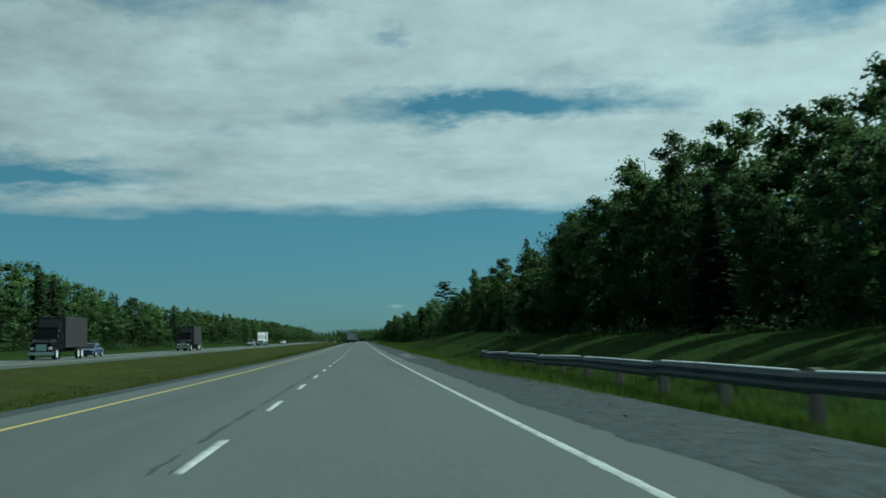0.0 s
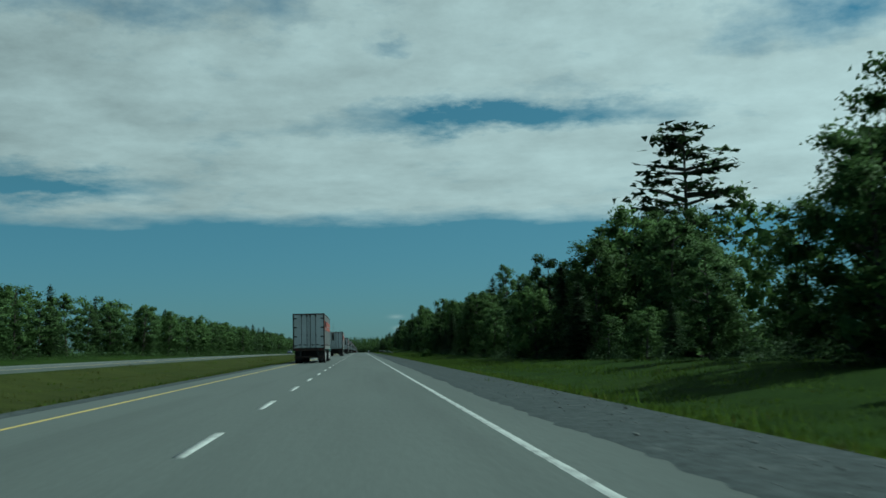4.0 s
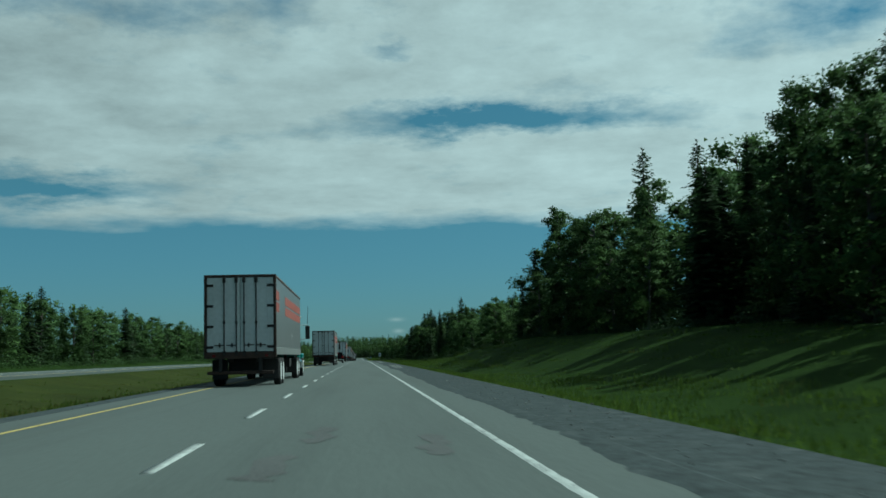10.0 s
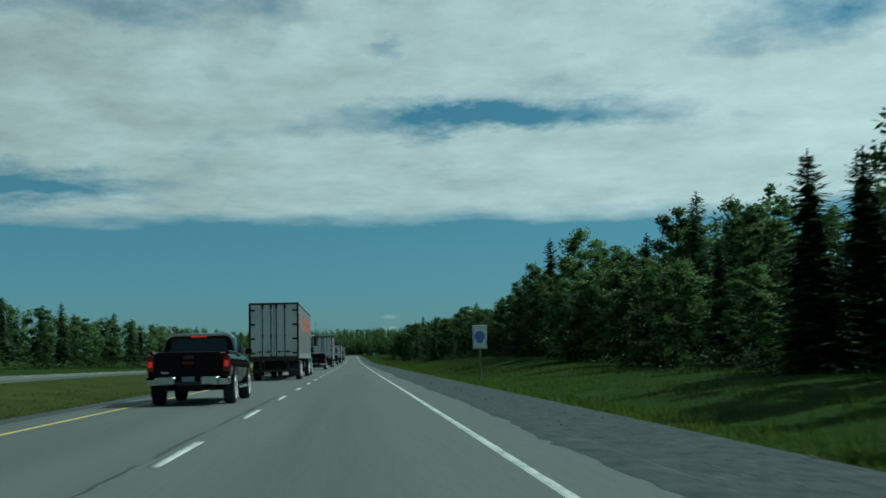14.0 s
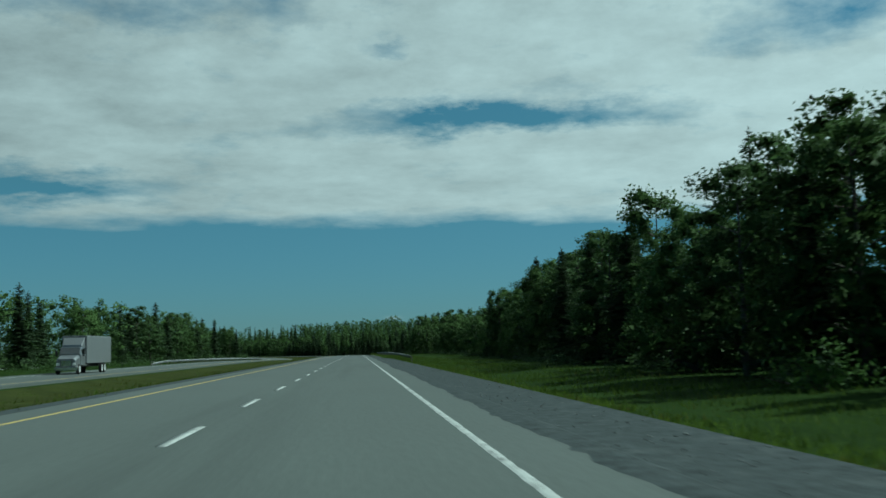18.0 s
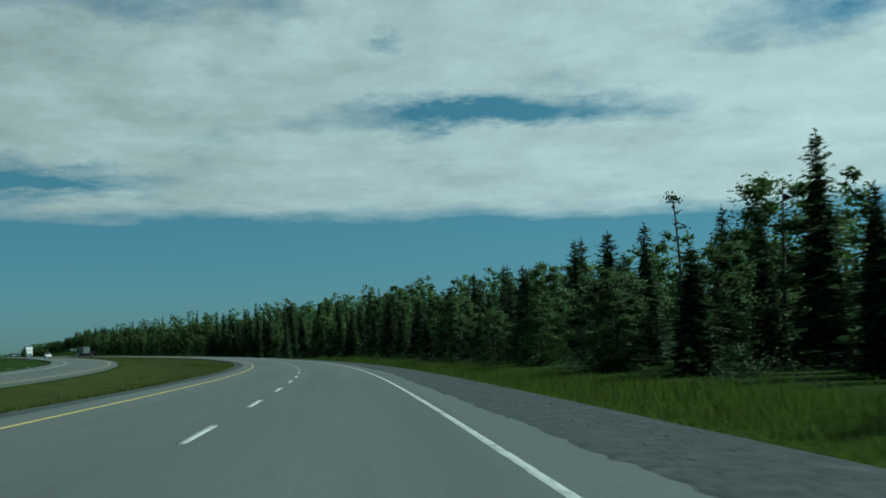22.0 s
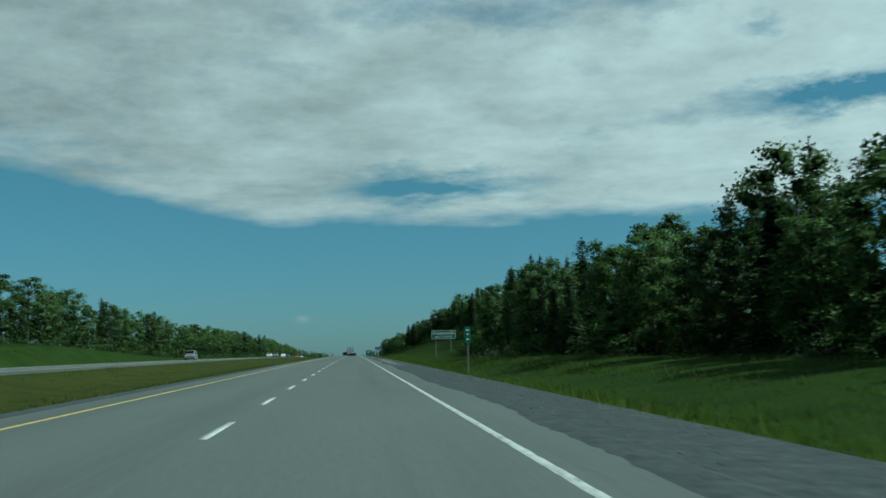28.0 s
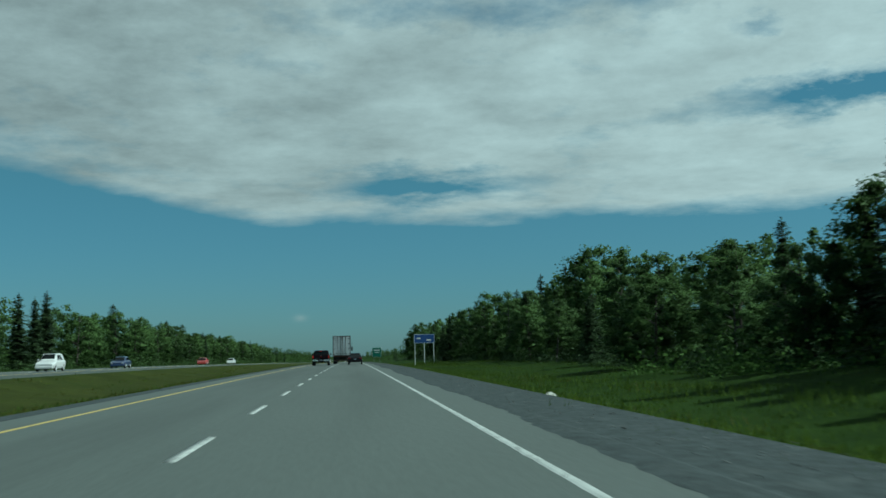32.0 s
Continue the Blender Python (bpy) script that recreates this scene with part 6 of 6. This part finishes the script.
def build_sign(name, label, s, lat, width, z0, z1, face, posts, border=True, post_mat=STEEL, text=(), bars=(), shield=None):
    """A roadside panel facing back along the road, on posts set in the ground."""
    t = thing(name, label, "road sign")
    base = float(ground_up(s, lat))
    t.matrix_basis = Matrix.Translation(at(s, lat, 0)) @ Matrix.Rotation(heading(s), 4, "Z")
    panel = part("panel", shape_box(-width / 2, width / 2, 0, 0.03, z0, z1, 0.01), face, t)
    if border:
        w = 0.05 if width > 1.5 else 0.03
        for a, b, c, d in ((-width / 2 + 0.03, width / 2 - 0.03, z0 + 0.03, z0 + 0.03 + w), (-width / 2 + 0.03, width / 2 - 0.03, z1 - 0.03 - w, z1 - 0.03),
                           (-width / 2 + 0.03, -width / 2 + 0.03 + w, z0 + 0.03 + w, z1 - 0.03 - w), (width / 2 - 0.03 - w, width / 2 - 0.03, z0 + 0.03 + w, z1 - 0.03 - w)):
            part("border", shape_box(a, b, -0.006, 0.002, c, d, 0.0), SIGN_WHITE if face != SIGN_WHITE else SIGN_BLUE, panel)
    for x in posts:
        part("post", shape_box(x - 0.06, x + 0.06, 0.03, 0.13, base - 0.6, z1 - 0.1, 0.01), post_mat, t)
    for body, size, z in text:
        lettering(body, size, SIGN_WHITE, panel, (0, -0.004, z))
    for x0, x1, c, d in bars:
        part("writing_bar", shape_box(x0, x1, -0.006, 0.002, c, d, 0.0), SIGN_WHITE, panel)
    if shield:
        cx, cz, r = shield
        bm = bmesh.new()
        turn = [2 * math.pi * k / 20 for k in range(20)]
        rim = [(cx + r * math.sin(a) * (1.0 if math.cos(a) > -0.3 else 0.8), cz + r * 1.15 * math.cos(a)) for a in turn]
        front = [bm.verts.new((x, -0.02, z)) for x, z in rim]
        rear = [bm.verts.new((x, -0.001, z)) for x, z in rim]
        bm.faces.new(front)
        for k in range(20):
            bm.faces.new((front[k - 1], front[k], rear[k], rear[k - 1]))
        bmesh.ops.recalc_face_normals(bm, faces=bm.faces[:])
        part("emblem", bm, SHIELD_BLUE, panel, "plain blue shield shape")
    return t


build_sign("town_sign", "green two-line town sign on two posts", 2579.8, 16.9, 4.05, 2.81, 4.25, SIGN_GREEN, (-1.31, 1.23), text=(("Shubenacadie", 0.69, 3.8), ("NEXT 2 EXITS", 0.475, 3.16)))
build_sign("exit_sign", "tall narrow green distance sign on one post", 1516.0, 8.6, 0.36, 1.17, 2.17, SIGN_GREEN, (0.0,), border=False, post_mat=WOOD_POST, bars=((-0.07, 0.07, 1.95, 2.02), (-0.06, 0.06, 1.68, 1.76), (-0.08, 0.08, 1.4, 1.46)))
build_sign("exit_sign", "tall narrow green distance sign by the woods", 2465.0, 8.9, 0.38, 1.38, 2.4, SIGN_GREEN, (0.0,), border=False, post_mat=WOOD_POST, bars=((-0.08, 0.08, 2.16, 2.24), (-0.06, 0.06, 1.9, 1.99), (-0.09, 0.09, 1.6, 1.68)))
build_sign("route_sign", "white square sign with a blue shield", 1264.0, 9.0, 0.8, 1.45, 2.75, SIGN_WHITE, (0.0,), shield=(0.0, 2.1, 0.3), post_mat=WOOD_POST)
build_sign("route_sign", "small white and blue roadside sign", 1553.0, 8.5, 0.54, 1.12, 2.08, SIGN_WHITE, (0.0,), shield=(0.0, 1.6, 0.2), post_mat=WOOD_POST)
build_sign("service_sign", "dark blue service sign on three pale posts", 2923.0, 13.9, 3.4, 3.0, 4.5, SIGN_BLUE, (-1.55, 0.0, 1.55), post_mat=SIGN_WHITE, bars=((-1.2, -0.6, 3.7, 3.95), (0.4, 1.1, 3.4, 3.65)))
build_sign("direction_sign", "large dark green direction sign near the crest", 3240.0, 13.5, 4.0, 2.0, 6.2, SIGN_GREEN, (-1.3, 1.3), bars=((-1.3, 1.3, 4.8, 5.2), (-1.0, 1.0, 3.9, 4.2)))


# ---------------------------------------------------------------- single trees that stand out
def dead_arrays():
    g = np.random.default_rng(3)
    q = np.linspace(0, 1, 20)
    wood = [tube(np.stack([0.2 * np.sin(q * 3.0) - 0.5 * q * q, 0.1 * q, 15 * q], -1), 0.24 - 0.19 * q)]
    P = []
    for i in range(26):
        z = g.uniform(6, 14.6)
        a = g.uniform(0, 6.28)
        b = np.array([-0.03 * (z - 7), 0.05, z])
        e = b + np.array([math.cos(a), math.sin(a), g.uniform(-0.2, 0.5)]) * g.uniform(0.4, 1.2)
        wood.append(tube([b, e], [0.035, 0.01], 3))
        if z > 13.4 or 9 < z < 12:
            P.append(e + g.normal(size=(7, 3)) * 0.16)
    P.append(np.array([-0.5, 0.1, 14.8]) + g.normal(size=(90, 3)) * np.array([0.38, 0.38, 0.3]))
    P = np.concatenate(P)
    return rooted(wood), orient_quads(P, g.uniform(0.1, 0.24, len(P)), g, 0.3)


tree_kind("x0", "dead_tree", dead_arrays(), NEEDLES, BARK, 15.0, "half-dead bare tree with a tuft on top", "tree")
GROUPS["x"] = "half-dead trees"
plant("p0", 463, 37, 24.0, 0.7, 1.7)
plant("x0", 1986, 37.6, 15.0, 0.4)
plant("t0", 259, 28.2, 16.2, 1.0, 0.75)
plant("t0", 995, 26.5, 16.8, 2.0, 1.1)
plant("t0", 1001, 27.5, 17.2, 4.0, 1.1)
plant("t0", 770, 26.0, 17.6, 1.3, 1.1)
plant("t0", 782, 26.5, 17.9, 3.1, 1.1)
plant("t0", 2786, 28, 11.5, 3.0)
plant("s0", 1232, 26, 17.0, 1.5, 1.1)
for key, s, lat, top in (("s2", 171, 35.3, 19.7), ("s0", 185, 28.9, 17.8), ("s1", 290, 28.4, 14.6), ("s0", 1285, 31.8, 12.6), ("s0", 1210, 22.5, 15.0), ("d1", 1192, 23, 12.9), ("s2", 1173.6, 22.5, 11.3), ("s2", 1167, 22.5, 11.8), ("s3", 1165.5, 22.2, 11.6), ("s0", 1162, 22.5, 10.2), ("s2", 1159.5, 22.5, 10.6),
                         ("t0", 924, 28, 16.9), ("d0", 920, 28, 16.4), ("t0", 916, 28, 16.6), ("s2", 912.5, 28, 17.0), ("s1", 933, 28, 15.2), ("d2", 589, 22.6, 11.1), ("d0", 583, 22.6, 11.5), ("d2", 576, 22.4, 10.7), ("d0", 571, 22.4, 10.2),
                         ("d1", 1500, 22, 8.6), ("d0", 1497, 22, 8.4), ("d1", 1541, 22, 11.0), ("d2", 2787, 24, 8.1), ("s1", 2788, 24.2, 8.0), ("d0", 2522, 22, 9.1), ("d2", 2524, 22, 8.8), ("s0", 2112.8, 21, 11.3), ("s1", 2104, 21, 10.8), ("s2", 2096, 21, 11.0), ("t0", 508, 23.5, 13.5)):
    plant(key, s, lat, top - float(ground_up(s, lat)), s * 0.3, 1.1)
# a dense dark group where the bend ends
for i in range(12):
    s, lat = 2171 + i * 3.7, 20.6 + 1.1 * math.sin(i * 2.3)
    plant("s%d" % (i * 3 % 4), s, lat, canopy(s) * (0.84, 0.97, 0.76, 0.9)[i % 4] * (lat / 27 + 0.06) + 0.9, i * 1.9, 1.25)
# close conifers on top of the bank
r_ = random.Random(70)
for i in range(46):
    s = 2640 + i * 3.2 + r_.uniform(-1.5, 1.5)
    lat = wood_edge(s) + r_.uniform(-1.5, 4.0)
    plant("s%d" % r_.randrange(4) if r_.random() < 0.7 else "d%d" % r_.randrange(5), s, lat, max(4.0, canopy(s) * r_.uniform(0.85, 1.15) - float(ground_up(s, lat))), r_.uniform(0, 6.28), 1.3)
plant("t0", 88, 25.5, 15.4, 2.2, 1.3)
for s, lat, h in ((825, 15.9, 1.4), (829, 17.0, 1.5), (1096, 20.3, 2.7), (1103, 20.8, 2.2), (1577, 16.5, 1.5), (1474, 9.3, 0.6), (556, 14.2, 1.3), (562, 15.0, 1.0), (2545, 18.5, 2.6), (2552, 19.5, 2.8), (118, 17.0, 1.2)):
    plant("b0", s, lat, h, s * 0.7, 1.1)
r_ = random.Random(77)
for i in range(70):
    s = r_.uniform(2560, 2720)
    plant("b%d" % r_.randrange(2), s, r_.uniform(23.5, 29), r_.uniform(0.8, 2.2), r_.uniform(0, 6.28), 1.2)


# ---------------------------------------------------------------- stones, patches and tar on the road
def build_rock(s, lat, size, label):
    bm = bmesh.new()
    bmesh.ops.create_icosphere(bm, subdivisions=2, radius=size)
    for v in bm.verts:
        k = 1 + 0.3 * noise.noise(v.co * (2.2 / size) + Vector((s, 0, 0)))
        v.co = Vector((v.co.x * k, v.co.y * k * 1.2, v.co.z * k * 0.65))
    t = thing("rock", label, "rock", "loose stones on the verge")
    part("stone", bm, ROCK, t)
    t.matrix_basis = Matrix.Translation(land(s, lat, size * 0.3))


build_rock(2776.0, 7.9, 0.2, "pale loose rock lying at the gravel's edge")
build_rock(46.0, 6.9, 0.09, "small pale stone on the gravel shoulder")
build_rock(884.0, 7.2, 0.08, "small stone on the gravel shoulder")


def flat_patch(name, s0, s1, lat0, lat1, mat, up, ragged=0.06, seed=0, parent=None):
    r = random.Random(seed)
    n = max(8, int((s1 - s0) / 0.28))
    bm = bmesh.new()
    prev = None
    for i in range(n + 1):
        s = s0 + (s1 - s0) * i / n
        w = 1.0 if 0 < i < n else 0.4
        mid, half = (lat0 + lat1) / 2, (lat1 - lat0) / 2 * w
        wob = ragged * r.uniform(-1, 1)
        pair = [bm.verts.new(at(s, mid - half + wob, up) / K), bm.verts.new(at(s, mid + half + wob * 0.6 + ragged * r.uniform(-1, 1) * 0.5, up) / K)]
        if prev:
            bm.faces.new((prev[0], prev[1], pair[1], pair[0]))
        prev = pair
    return part(name, bm, mat, parent)


for i, (s0, s1, a, b) in enumerate(((612, 619, 0.3, 3.45), (607, 611, 0.5, 1.6), (872, 874.5, 0.9, 1.25), (874, 877, 2.7, 3.0), (876, 879, 1.3, 1.6), (1808, 1812, 0.5, 0.8), (94, 97, 3.0, 3.4), (2242, 2250, 2.9, 3.3), (1490, 1496, -2.6, -2.3))):
    flat_patch("asphalt_patch", s0, s1, a, b, PATCH, 0.004, 0.12, i, road)
for i, (s0, s1, lat) in enumerate(((18, 60, -0.25), (440, 470, -0.2), (616, 640, -0.22), (1044, 1066, -0.18), (1209, 1236, -0.2), (1800, 1830, -0.24), (2222, 2262, -0.2), (2480, 2500, -0.22), (1640, 1648, 1.55), (2154, 2160, 2.7), (2578, 2582, 1.3))):
    r = random.Random(90 + i)
    a = s0
    while a < s1:
        b = min(s1, a + r.uniform(1.2, 4.5))
        w = r.uniform(0.018, 0.045)
        flat_patch("tar_seam", a, b, lat - w, lat + w, TAR, 0.005, 0.03, 50 + i * 40 + int(a), road)
        a = b + r.uniform(0.2, 1.6)

# the broken outer edge of the asphalt
for i in range(47):
    flat_patch("asphalt_edge", i * 60.0, i * 60.0 + 60.3, 4.68, 4.82, ASPHALT, -0.018, 0.035, 200 + i, road)
# ---------------------------------------------------------------- lane dashes
def build_dashes():
    v = np.array([(-0.064, 0, 0), (0.064, 0, 0), (0.064, 3.3, 0), (-0.064, 3.3, 0), (-0.064, 0, 0.008), (0.064, 0, 0.008), (0.064, 3.3, 0.008), (-0.064, 3.3, 0.008)])
    f = np.array([(4, 5, 6, 7), (0, 1, 5, 4), (1, 2, 6, 5), (2, 3, 7, 6), (3, 0, 4, 7)])
    me = mesh_from("lane_dash", v, f, [WHITE_PAINT])
    far = []
    for n in range(0, 440):
        s = 9.0 * n
        if n >= 300:
            far.append(s)
            continue
        ob = link("lane_dash", me, road)
        ob.matrix_basis = Matrix.Translation(at(s, 0, 0.0)) @ Matrix.Rotation(heading(s), 4, "Z") @ Matrix.Rotation(math.atan(grade(s)), 4, "X")
    s = np.array(far)
    x, y = road_xy(s, 0)
    pieces = [(v, f, np.stack([x, y, road_z(s)], -1), np.interp(s, _s, _head), np.ones((len(s), 2)), 0)]
    s2 = np.arange(0, 3600, 9.0)
    x, y = road_xy(s2, -25.1)
    pieces.append((v, f, np.stack([x, y, road_z(s2) + 0.2], -1), np.interp(s2, _s, _head), np.ones((len(s2), 2)), 0))
    scatter("far_lane_dashes", pieces, [WHITE_PAINT], "painted broken white lane line", "road marking")


build_dashes()
